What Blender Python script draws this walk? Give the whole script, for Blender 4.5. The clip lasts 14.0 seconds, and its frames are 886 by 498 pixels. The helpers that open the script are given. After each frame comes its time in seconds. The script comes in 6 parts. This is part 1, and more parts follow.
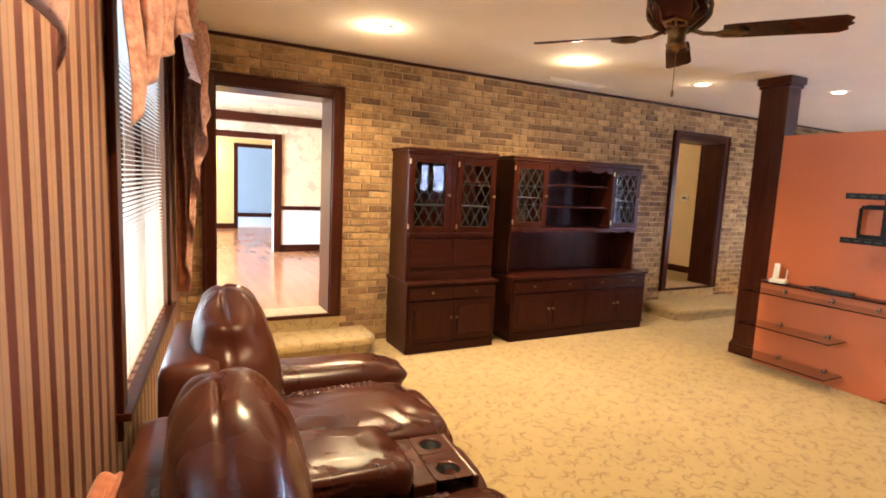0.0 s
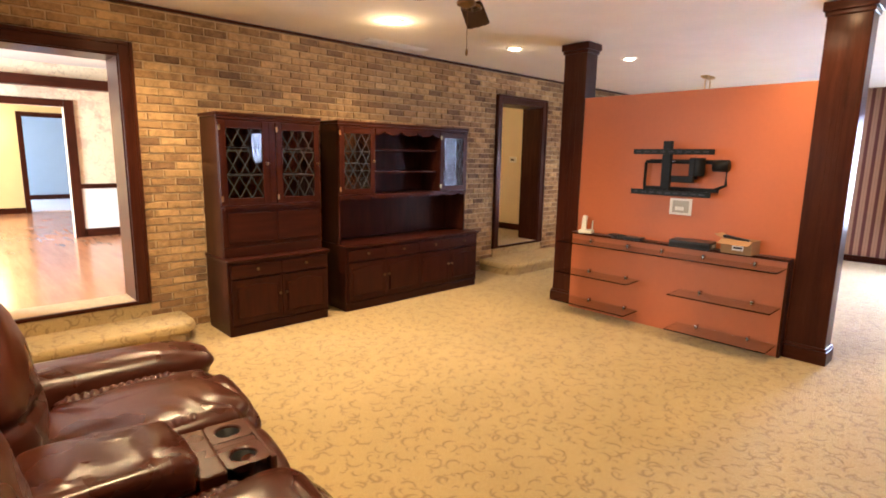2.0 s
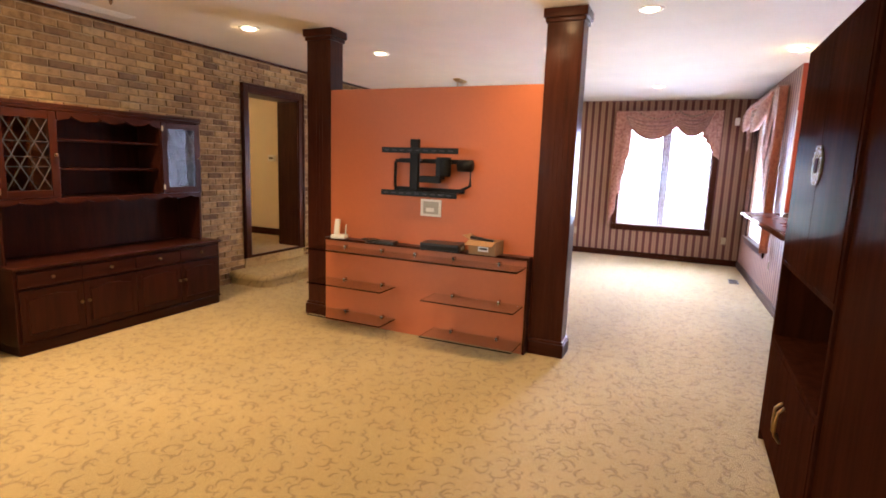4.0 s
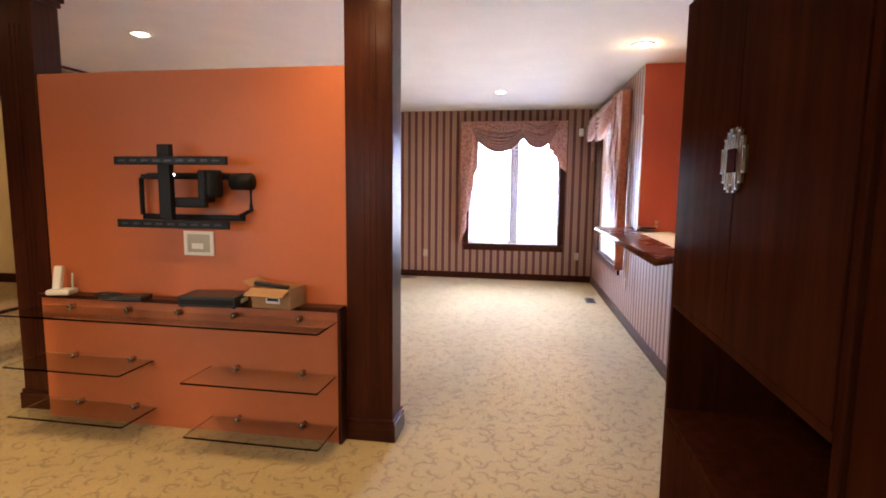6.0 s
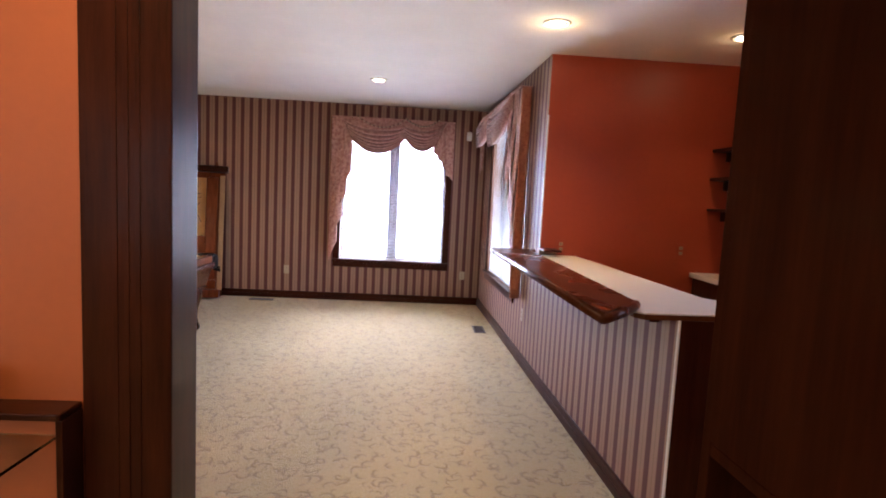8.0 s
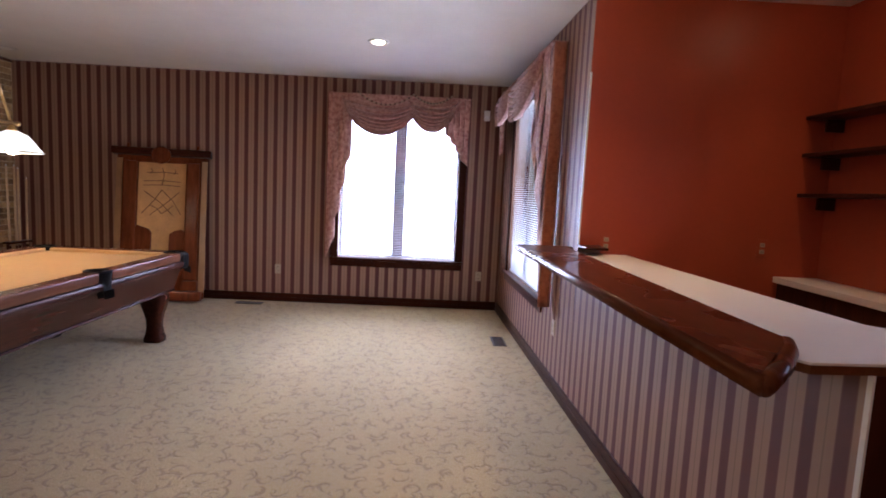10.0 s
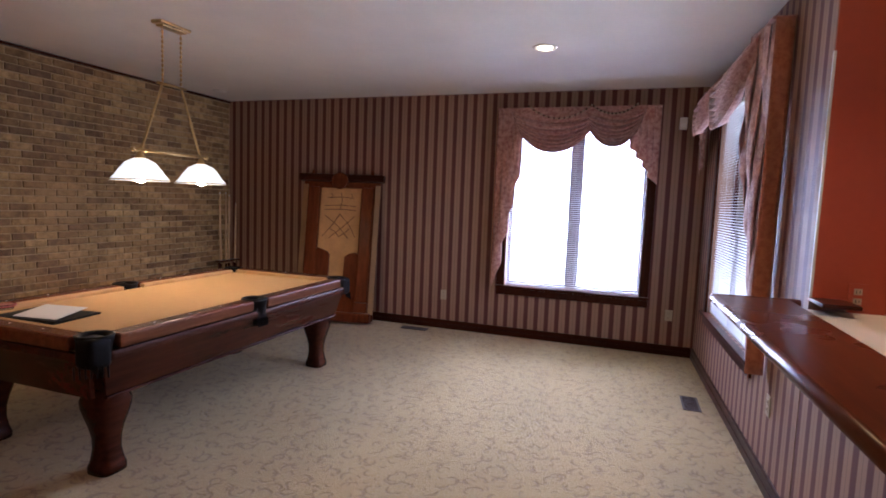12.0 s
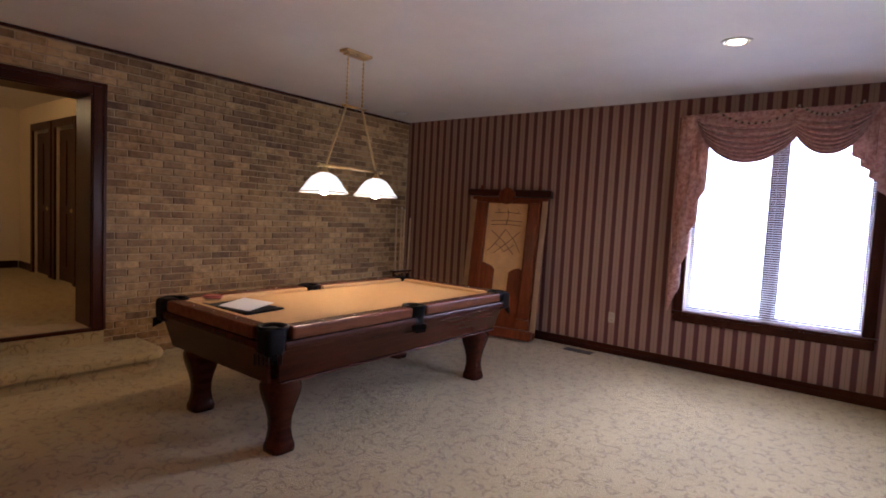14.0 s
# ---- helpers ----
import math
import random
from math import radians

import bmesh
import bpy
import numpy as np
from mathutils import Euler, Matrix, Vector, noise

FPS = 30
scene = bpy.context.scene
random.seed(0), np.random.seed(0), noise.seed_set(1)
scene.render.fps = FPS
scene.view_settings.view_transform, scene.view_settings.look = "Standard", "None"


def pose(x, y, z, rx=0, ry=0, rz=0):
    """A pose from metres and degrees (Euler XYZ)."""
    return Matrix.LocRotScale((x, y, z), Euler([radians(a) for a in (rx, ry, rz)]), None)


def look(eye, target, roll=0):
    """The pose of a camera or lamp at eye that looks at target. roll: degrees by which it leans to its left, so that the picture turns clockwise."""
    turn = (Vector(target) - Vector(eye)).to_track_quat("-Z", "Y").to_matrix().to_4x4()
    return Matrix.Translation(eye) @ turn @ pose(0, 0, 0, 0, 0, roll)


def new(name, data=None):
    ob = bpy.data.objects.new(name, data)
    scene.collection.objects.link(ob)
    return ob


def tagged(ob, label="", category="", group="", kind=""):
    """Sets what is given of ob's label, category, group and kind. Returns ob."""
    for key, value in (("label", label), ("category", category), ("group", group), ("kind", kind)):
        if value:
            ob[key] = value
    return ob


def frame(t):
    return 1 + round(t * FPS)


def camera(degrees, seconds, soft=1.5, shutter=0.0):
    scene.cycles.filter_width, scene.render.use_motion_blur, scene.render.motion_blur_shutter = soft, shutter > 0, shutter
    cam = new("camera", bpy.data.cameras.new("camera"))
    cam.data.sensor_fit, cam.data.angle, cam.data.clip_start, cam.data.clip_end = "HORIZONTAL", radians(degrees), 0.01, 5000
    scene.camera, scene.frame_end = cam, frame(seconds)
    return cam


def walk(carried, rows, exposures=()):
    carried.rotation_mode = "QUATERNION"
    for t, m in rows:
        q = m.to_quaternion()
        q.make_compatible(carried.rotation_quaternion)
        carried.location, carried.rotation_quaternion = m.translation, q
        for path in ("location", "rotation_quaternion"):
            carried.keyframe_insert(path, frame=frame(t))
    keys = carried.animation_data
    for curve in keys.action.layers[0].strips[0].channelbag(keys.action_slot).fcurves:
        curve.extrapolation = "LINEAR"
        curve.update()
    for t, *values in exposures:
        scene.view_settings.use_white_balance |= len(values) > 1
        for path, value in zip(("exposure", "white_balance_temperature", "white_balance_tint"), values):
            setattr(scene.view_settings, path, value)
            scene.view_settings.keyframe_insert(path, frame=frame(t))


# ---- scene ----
cam = camera(79.6, 14.0, 1.8)
PATH = [
    (0, (0.807, 1.162, 1.598), (1.736, 2.916, 1.352), 2.7),
    (0.5, (0.843, 1.154, 1.583), (1.84, 2.866, 1.313), 2.1),
    (1, (0.894, 1.138, 1.575), (1.999, 2.777, 1.272), 1.5),
    (1.5, (0.973, 1.123, 1.568), (2.194, 2.674, 1.244), 1.1),
    (2, (1.071, 1.083, 1.572), (2.424, 2.515, 1.23), 1.0),
    (2.5, (1.185, 1.092, 1.574), (2.683, 2.367, 1.214), 1.5),
    (3, (1.334, 1.089, 1.545), (2.954, 2.208, 1.194), 2.0),
    (3.5, (1.542, 1.101, 1.562), (3.259, 2.067, 1.22), 2.1),
    (3.7, (1.623, 1.104, 1.557), (3.377, 2.005, 1.224), 2.1),
    (5.8, (2.921, 1.12, 1.522), (4.871, 1.495, 1.285), 0.6),
    (6, (3.061, 1.112, 1.518), (5.018, 1.45, 1.285), 0.6),
    (6.5, (3.405, 1.148, 1.516), (5.376, 1.404, 1.295), 0.9),
    (7, (3.718, 1.152, 1.516), (5.701, 1.314, 1.315), 1.3),
    (7.5, (3.995, 1.141, 1.522), (5.986, 1.182, 1.338), 1.9),
    (8, (4.286, 1.155, 1.528), (6.273, 1.043, 1.334), 2.9),
    (8.2, (4.396, 1.148, 1.527), (6.38, 0.984, 1.332), 3.1),
    (10.3, (5.387, 1.024, 1.427), (7.375, 1.034, 1.213), 2.5),
    (10.5, (5.468, 0.989, 1.426), (7.456, 1.069, 1.222), 2.1),
    (11, (5.648, 0.957, 1.444), (7.624, 1.21, 1.257), 2.1),
    (11.5, (5.807, 0.902, 1.481), (7.744, 1.365, 1.296), 2.0),
    (12, (5.883, 0.896, 1.519), (7.765, 1.548, 1.339), 2.2),
    (12.5, (5.93, 0.866, 1.519), (7.735, 1.713, 1.357), 2.3),
    (13, (5.976, 0.85, 1.506), (7.689, 1.873, 1.36), 2.5),
    (13.5, (6.002, 0.827, 1.483), (7.629, 1.981, 1.347), 2.5),
    (14, (6.025, 0.832, 1.464), (7.599, 2.058, 1.331), 2.9),
]
walk(cam, [(t, look(e, g, r)) for t, e, g, r in PATH],
     [(0.0, 0.76, 5200, 6), (3.5, 0.44, 5400, 8), (6.0, 0.05, 5600, 8), (8.0, -0.38, 5500, 10), (10.5, -0.90, 5250, 14), (11.5, -1.03, 5250, 14), (14.0, -1.0, 5250, 14)])

# ---- world, exposure ----
world = bpy.data.worlds.new("sky")
scene.world = world
world.use_nodes = True
wn = world.node_tree.nodes
sky = wn.new("ShaderNodeTexSky")
sky.sky_type, sky.sun_disc = "NISHITA", False
sky.sun_elevation, sky.sun_rotation = radians(40), radians(200)
world.node_tree.links.new(sky.outputs[0], wn["Background"].inputs[0])
wn["Background"].inputs[1].default_value = 0.10

H = 2.745          # ceiling
STRIPE_SHIFT = 0.0128  # where the wallpaper's stripes begin
UP = 0.31          # raised floor beyond the brick wall
YB = 6.08          # face of the brick wall
XE = 11.825        # face of the far striped wall
YR = 0.19          # face of the bar wall
TILT = 5.8         # lean of the window wall in plan, degrees
WARM = (1.0, 0.62, 0.27)
DAY = (0.74, 0.75, 1.0)
SOFTDAY = (1.0, 0.94, 0.86)


def lamp(kind, m, power, colour, size=0.1, size_y=None):
    data = bpy.data.lights.new("lamp_light", kind)
    data.energy, data.color = power, colour
    if kind == "AREA":
        data.shape, data.size = ("RECTANGLE", size) if size_y else ("DISK", size)
        if size_y:
            data.size_y = size_y
    else:
        data.shadow_soft_size = size
    ob = new("light", data)
    ob.matrix_world = m
    return ob


# ---- materials ----
def nodes_of(name):
    m = bpy.data.materials.new(name)
    m.use_nodes = True
    return m, m.node_tree.nodes, m.node_tree.links, m.node_tree.nodes["Principled BSDF"]


def ramp(n, l, source, stops):
    r = n.new("ShaderNodeValToRGB")
    while len(r.color_ramp.elements) < len(stops):
        r.color_ramp.elements.new(0.5)
    for e, (p, c) in zip(r.color_ramp.elements, stops):
        e.position, e.color = p, (*c, 1)
    l.new(source, r.inputs[0])
    return r.outputs[0]


def noise_tex(n, l, vector, scale, detail=4, rough=0.55):
    t = n.new("ShaderNodeTexNoise")
    t.inputs["Scale"].default_value, t.inputs["Detail"].default_value, t.inputs["Roughness"].default_value = scale, detail, rough
    if vector:
        l.new(vector, t.inputs["Vector"])
    return t.outputs["Fac"]


def arith(n, l, op, a, b=None, c=None):
    t = n.new("ShaderNodeMath")
    t.operation = op
    for i, v in enumerate((a, b, c)):
        if v is None:
            continue
        if isinstance(v, (int, float)):
            t.inputs[i].default_value = v
        else:
            l.new(v, t.inputs[i])
    return t.outputs[0]


def mixed(n, l, fac, a, b, blend="MIX"):
    t = n.new("ShaderNodeMix")
    t.data_type, t.blend_type = "RGBA", blend
    for i, v in ((0, fac), (6, a), (7, b)):
        if isinstance(v, (int, float)):
            t.inputs[i].default_value = v
        elif isinstance(v, tuple):
            t.inputs[i].default_value = (*v, 1)
        else:
            l.new(v, t.inputs[i])
    return t.outputs[2]


def bumped(n, l, bsdf, height, strength, distance=0.01):
    b = n.new("ShaderNodeBump")
    b.inputs["Strength"].default_value, b.inputs["Distance"].default_value = strength, distance
    l.new(height, b.inputs["Height"])
    l.new(b.outputs[0], bsdf.inputs["Normal"])


def coords(n, l, scale=(1, 1, 1), kind="Object"):
    t, m = n.new("ShaderNodeTexCoord"), n.new("ShaderNodeMapping")
    m.inputs["Scale"].default_value = scale
    l.new(t.outputs[kind], m.inputs[0])
    return m.outputs[0]


def place(n, l, scale=(1, 1, 1)):
    t, m = n.new("ShaderNodeNewGeometry"), n.new("ShaderNodeMapping")
    m.inputs["Scale"].default_value = scale
    l.new(t.outputs["Position"], m.inputs[0])
    return m.outputs[0]


def plain(name, colour, rough=0.5, metal=0.0, vary=0.12, scale=6.0, bump=0.0, coat=0.0, spec=0.5):
    m, n, l, b = nodes_of(name)
    p = place(n, l)
    f = noise_tex(n, l, p, scale, 5)
    g = noise_tex(n, l, p, scale * 14, 3)
    s = arith(n, l, "ADD", arith(n, l, "MULTIPLY", f, 0.65), arith(n, l, "MULTIPLY", g, 0.35))
    lo, hi = tuple(c * (1 - vary) for c in colour), tuple(min(1, c * (1 + vary)) for c in colour)
    l.new(ramp(n, l, s, [(0.3, lo), (0.7, hi)]), b.inputs["Base Color"])
    b.inputs["Metallic"].default_value, b.inputs["Coat Weight"].default_value = metal, coat
    b.inputs["Specular IOR Level"].default_value = spec
    l.new(arith(n, l, "MULTIPLY_ADD", f, 0.16, rough - 0.08), b.inputs["Roughness"])
    if bump:
        bumped(n, l, b, g, bump, 0.004)
    return m


def wood(name, dark, light, rough=0.3, along="z", coat=0.25, scale=1.0, spec=0.10):
    m, n, l, b = nodes_of(name)
    s = {"x": (1.2, 16, 16), "y": (16, 1.2, 16), "z": (16, 16, 1.2)}[along]
    p = place(n, l, tuple(v * scale for v in s))
    f = noise_tex(n, l, p, 1.6, 6, 0.62)
    fine = noise_tex(n, l, p, 9, 3)
    big = noise_tex(n, l, place(n, l), 2.2, 3)
    k = arith(n, l, "ADD", arith(n, l, "MULTIPLY", f, 0.6), arith(n, l, "ADD", arith(n, l, "MULTIPLY", fine, 0.2), arith(n, l, "MULTIPLY", big, 0.2)))
    l.new(ramp(n, l, k, [(0.3, dark), (0.68, light)]), b.inputs["Base Color"])
    l.new(arith(n, l, "MULTIPLY_ADD", big, 0.1, rough - 0.05), b.inputs["Roughness"])
    b.inputs["Coat Weight"].default_value, b.inputs["Coat Roughness"].default_value = coat, 0.18
    b.inputs["Specular IOR Level"].default_value = spec
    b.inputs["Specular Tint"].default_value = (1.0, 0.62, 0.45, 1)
    bumped(n, l, b, k, 0.08, 0.003)
    return m


def leather_mat():
    m, n, l, b = nodes_of("brown_leather")
    p = place(n, l)
    big, mid = noise_tex(n, l, p, 2.6, 3), noise_tex(n, l, place(n, l, (14, 5, 20)), 1.0, 4)
    v = n.new("ShaderNodeTexVoronoi")
    v.inputs["Scale"].default_value = 320
    l.new(p, v.inputs["Vector"])
    l.new(ramp(n, l, arith(n, l, "ADD", arith(n, l, "MULTIPLY", big, 0.7), arith(n, l, "MULTIPLY", mid, 0.3)),
               [(0.3, (0.030, 0.0066, 0.0032)), (0.55, (0.060, 0.0140, 0.0060)), (0.75, (0.100, 0.026, 0.011))]), b.inputs["Base Color"])
    l.new(arith(n, l, "MULTIPLY_ADD", big, 0.14, 0.21), b.inputs["Roughness"])
    b.inputs["Specular IOR Level"].default_value = 0.55
    crease = n.new("ShaderNodeTexVoronoi")
    crease.feature = "DISTANCE_TO_EDGE"
    crease.inputs["Scale"].default_value = 26
    l.new(place(n, l, (1.0, 0.5, 1.2)), crease.inputs["Vector"])
    fold = arith(n, l, "MULTIPLY", arith(n, l, "MINIMUM", crease.outputs["Distance"], 0.12), arith(n, l, "MULTIPLY", big, 0.9))
    bumped(n, l, b, arith(n, l, "ADD", arith(n, l, "ADD", arith(n, l, "MULTIPLY", mid, 0.35), fold), arith(n, l, "MULTIPLY", v.outputs["Distance"], 0.07)), 0.20, 0.012)
    return m


def stripes_mat():
    m, n, l, b = nodes_of("striped_wallpaper")
    p = coords(n, l)
    sep = n.new("ShaderNodeSeparateXYZ")
    l.new(p, sep.inputs[0])
    u = arith(n, l, "FRACT", arith(n, l, "DIVIDE", arith(n, l, "ADD", sep.outputs[0], STRIPE_SHIFT), 0.1162))
    dark, edge, light, line = (0.105, 0.024, 0.018), (0.17, 0.066, 0.043), (0.330, 0.196, 0.124), (0.24, 0.150, 0.085)
    r = ramp(n, l, u, [(0.0, edge), (0.03, light), (0.26, light), (0.285, line), (0.315, line), (0.34, light), (0.57, light), (0.60, edge),
                       (0.63, dark), (0.97, dark), (1.0, edge)])
    g = noise_tex(n, l, coords(n, l, (60, 60, 4)), 6, 4)
    d = noise_tex(n, l, p, 1.3, 3)
    c = mixed(n, l, 0.28, r, ramp(n, l, arith(n, l, "ADD", arith(n, l, "MULTIPLY", g, 0.5), arith(n, l, "MULTIPLY", d, 0.5)), [(0.3, (0.55, 0.55, 0.55)), (0.7, (1, 1, 1))]), "MULTIPLY")
    l.new(c, b.inputs["Base Color"])
    b.inputs["Roughness"].default_value = 0.55
    bumped(n, l, b, g, 0.08, 0.002)
    return m


def carpet_mat():
    m, n, l, b = nodes_of("scroll_carpet")
    total = None
    for scale, rad, turn in ((6.6, 0.30, 0.0), (7.4, 0.29, 0.37), (11.0, 0.24, 0.71)):
        p = n.new("ShaderNodeMapping")
        p.inputs["Location"].default_value = (turn * 11, turn * 7, 0)
        p.inputs["Rotation"].default_value = (0, 0, turn * 3)
        p.inputs["Scale"].default_value = (scale, scale, 0)
        geo = n.new("ShaderNodeNewGeometry")
        fold = n.new("ShaderNodeSeparateXYZ")
        l.new(geo.outputs["Position"], fold.inputs[0])
        flat = n.new("ShaderNodeCombineXYZ")
        l.new(fold.outputs[0], flat.inputs[0])
        l.new(arith(n, l, "ADD", fold.outputs[1], fold.outputs[2]), flat.inputs[1])
        l.new(flat.outputs[0], p.inputs[0])
        warp = n.new("ShaderNodeTexNoise")
        warp.inputs["Scale"].default_value = 0.9
        l.new(p.outputs[0], warp.inputs["Vector"])
        add = n.new("ShaderNodeVectorMath")
        add.operation = "MULTIPLY_ADD"
        l.new(warp.outputs["Color"], add.inputs[0])
        add.inputs[1].default_value = (0.5, 0.5, 0)
        l.new(p.outputs[0], add.inputs[2])
        v = n.new("ShaderNodeTexVoronoi")
        v.voronoi_dimensions = "2D"
        v.inputs["Scale"].default_value = 1.0
        l.new(add.outputs[0], v.inputs["Vector"])
        sub = n.new("ShaderNodeVectorMath")
        sub.operation = "SUBTRACT"
        l.new(add.outputs[0], sub.inputs[0])
        l.new(v.outputs["Position"], sub.inputs[1])
        xyz = n.new("ShaderNodeSeparateXYZ")
        l.new(sub.outputs[0], xyz.inputs[0])
        col = n.new("ShaderNodeSeparateColor")
        l.new(v.outputs["Color"], col.inputs[0])
        ang = arith(n, l, "ARCTAN2", xyz.outputs[1], xyz.outputs[0])
        a = arith(n, l, "FRACT", arith(n, l, "ADD", arith(n, l, "DIVIDE", ang, 2 * math.pi), col.outputs[0]))
        # a spiral stroke: its radius grows with the angle, its width swells in the middle
        r0 = arith(n, l, "MULTIPLY_ADD", a, 0.30, rad - 0.14)
        off = arith(n, l, "ABSOLUTE", arith(n, l, "SUBTRACT", v.outputs["Distance"], r0))
        width = arith(n, l, "MULTIPLY", arith(n, l, "SINE", arith(n, l, "MULTIPLY", arith(n, l, "MINIMUM", arith(n, l, "DIVIDE", a, 0.62), 1.0), math.pi)), 0.074)
        s = arith(n, l, "SMOOTH_MIN", arith(n, l, "MAXIMUM", arith(n, l, "MULTIPLY", arith(n, l, "SUBTRACT", width, off), 40), 0.0), 1.0, 0.1)
        total = s if total is None else arith(n, l, "MAXIMUM", total, s)
    pos = place(n, l)
    pile, fuzz, big = noise_tex(n, l, pos, 420, 2), noise_tex(n, l, pos, 60, 3), noise_tex(n, l, pos, 1.4, 3)
    k = arith(n, l, "ADD", arith(n, l, "MULTIPLY", pile, 0.35), arith(n, l, "ADD", arith(n, l, "MULTIPLY", fuzz, 0.35), arith(n, l, "MULTIPLY", big, 0.3)))
    ground = ramp(n, l, k, [(0.3, (0.35, 0.258, 0.108)), (0.7, (0.53, 0.398, 0.178))])
    stroke = ramp(n, l, k, [(0.3, (0.15, 0.095, 0.045)), (0.7, (0.25, 0.165, 0.085))])
    l.new(mixed(n, l, arith(n, l, "MULTIPLY", total, 0.52), ground, stroke), b.inputs["Base Color"])
    b.inputs["Roughness"].default_value = 0.95
    b.inputs["Specular IOR Level"].default_value = 0.15
    b.inputs["Sheen Weight"].default_value = 0.15
    bumped(n, l, b, arith(n, l, "ADD", arith(n, l, "MULTIPLY", pile, 1.0), arith(n, l, "SUBTRACT", fuzz, arith(n, l, "MULTIPLY", total, 0.7))), 0.6, 0.008)
    return m


def brick_mat():
    m, n, l, b = nodes_of("tan_brick")
    geo, info = n.new("ShaderNodeNewGeometry"), n.new("ShaderNodeObjectInfo")
    rnd = arith(n, l, "FRACT", arith(n, l, "ADD", geo.outputs["Random Per Island"], info.outputs["Random"]))
    p = place(n, l)
    big, mid, fine = noise_tex(n, l, p, 0.9, 3), noise_tex(n, l, p, 16, 5, 0.65), noise_tex(n, l, p, 90, 3)
    base = ramp(n, l, rnd, [(0.0, (0.19, 0.108, 0.046)), (0.16, (0.26, 0.150, 0.060)), (0.5, (0.36, 0.222, 0.086)), (0.8, (0.46, 0.290, 0.114)), (1.0, (0.53, 0.345, 0.142))])
    shade = ramp(n, l, arith(n, l, "ADD", arith(n, l, "MULTIPLY", mid, 0.6), arith(n, l, "MULTIPLY", big, 0.4)), [(0.38, (0.25, 0.20, 0.15)), (0.56, (1, 1, 1))])
    l.new(mixed(n, l, 0.68, base, shade, "MULTIPLY"), b.inputs["Base Color"])
    b.inputs["Roughness"].default_value = 0.85
    bumped(n, l, b, arith(n, l, "ADD", mid, arith(n, l, "MULTIPLY", fine, 0.5)), 0.5, 0.01)
    return m


def fabric_mat(name, a, b2, through_light=0.0):
    m, n, l, b = nodes_of(name)
    p = place(n, l)
    f = noise_tex(n, l, p, 26, 5, 0.7)
    w = noise_tex(n, l, p, 300, 2)
    l.new(ramp(n, l, arith(n, l, "ADD", arith(n, l, "MULTIPLY", f, 0.8), arith(n, l, "MULTIPLY", w, 0.2)), [(0.42, a), (0.56, b2)]), b.inputs["Base Color"])
    b.inputs["Roughness"].default_value = 0.7
    b.inputs["Sheen Weight"].default_value = 0.3
    bumped(n, l, b, w, 0.2, 0.003)
    if through_light:
        t, mx = n.new("ShaderNodeBsdfTranslucent"), n.new("ShaderNodeMixShader")
        t.inputs[0].default_value = (*b2, 1)
        mx.inputs[0].default_value = through_light
        l.new(b.outputs[0], mx.inputs[1])
        l.new(t.outputs[0], mx.inputs[2])
        l.new(mx.outputs[0], n["Material Output"].inputs[0])
    return m


def glass_mat(name, tint=(1, 1, 1), rough=0.0, ior=1.45):
    m, n, l, b = nodes_of(name)
    b.inputs["Base Color"].default_value = (*tint, 1)
    b.inputs["Transmission Weight"].default_value, b.inputs["Roughness"].default_value, b.inputs["IOR"].default_value = 1.0, rough, ior
    return m


def glow(name, colour, strength):
    m, n, l, b = nodes_of(name)
    b.inputs["Base Color"].default_value = (*colour, 1)
    b.inputs["Emission Color"].default_value, b.inputs["Emission Strength"].default_value = (*colour, 1), strength
    return m


def sheer(name, colour, part_through):
    m, n, l, b = nodes_of(name)
    t, mx = n.new("ShaderNodeBsdfTranslucent"), n.new("ShaderNodeMixShader")
    t.inputs[0].default_value = (*colour, 1)
    b.inputs["Base Color"].default_value, b.inputs["Roughness"].default_value = (*colour, 1), 0.45
    mx.inputs[0].default_value = part_through
    l.new(b.outputs[0], mx.inputs[1])
    l.new(t.outputs[0], mx.inputs[2])
    l.new(mx.outputs[0], n["Material Output"].inputs[0])
    return m


def floral_mat():
    """Cream wallpaper with large faded rose sprays and trailing stems."""
    m, n, l, b = nodes_of("floral_wallpaper")
    p = place(n, l)
    spray = ramp(n, l, noise_tex(n, l, p, 3.4, 5, 0.62), [(0.52, (0, 0, 0)), (0.60, (1, 1, 1))])
    stem = n.new("ShaderNodeTexVoronoi")
    stem.feature = "DISTANCE_TO_EDGE"
    stem.inputs["Scale"].default_value = 3.2
    warp = n.new("ShaderNodeVectorMath")
    warp.operation = "ADD"
    w = n.new("ShaderNodeTexNoise")
    w.inputs["Scale"].default_value = 5.0
    l.new(p, w.inputs["Vector"])
    l.new(p, warp.inputs[0])
    l.new(w.outputs["Color"], warp.inputs[1])
    l.new(warp.outputs[0], stem.inputs["Vector"])
    thin = ramp(n, l, stem.outputs["Distance"], [(0.012, (1, 1, 1)), (0.03, (0, 0, 0))])
    cream = mixed(n, l, arith(n, l, "MULTIPLY", spray, 0.55), (0.76, 0.64, 0.44), (0.52, 0.30, 0.22))
    l.new(mixed(n, l, arith(n, l, "MULTIPLY", thin, 0.45), cream, (0.40, 0.27, 0.17)), b.inputs["Base Color"])
    b.inputs["Roughness"].default_value = 0.7
    return m


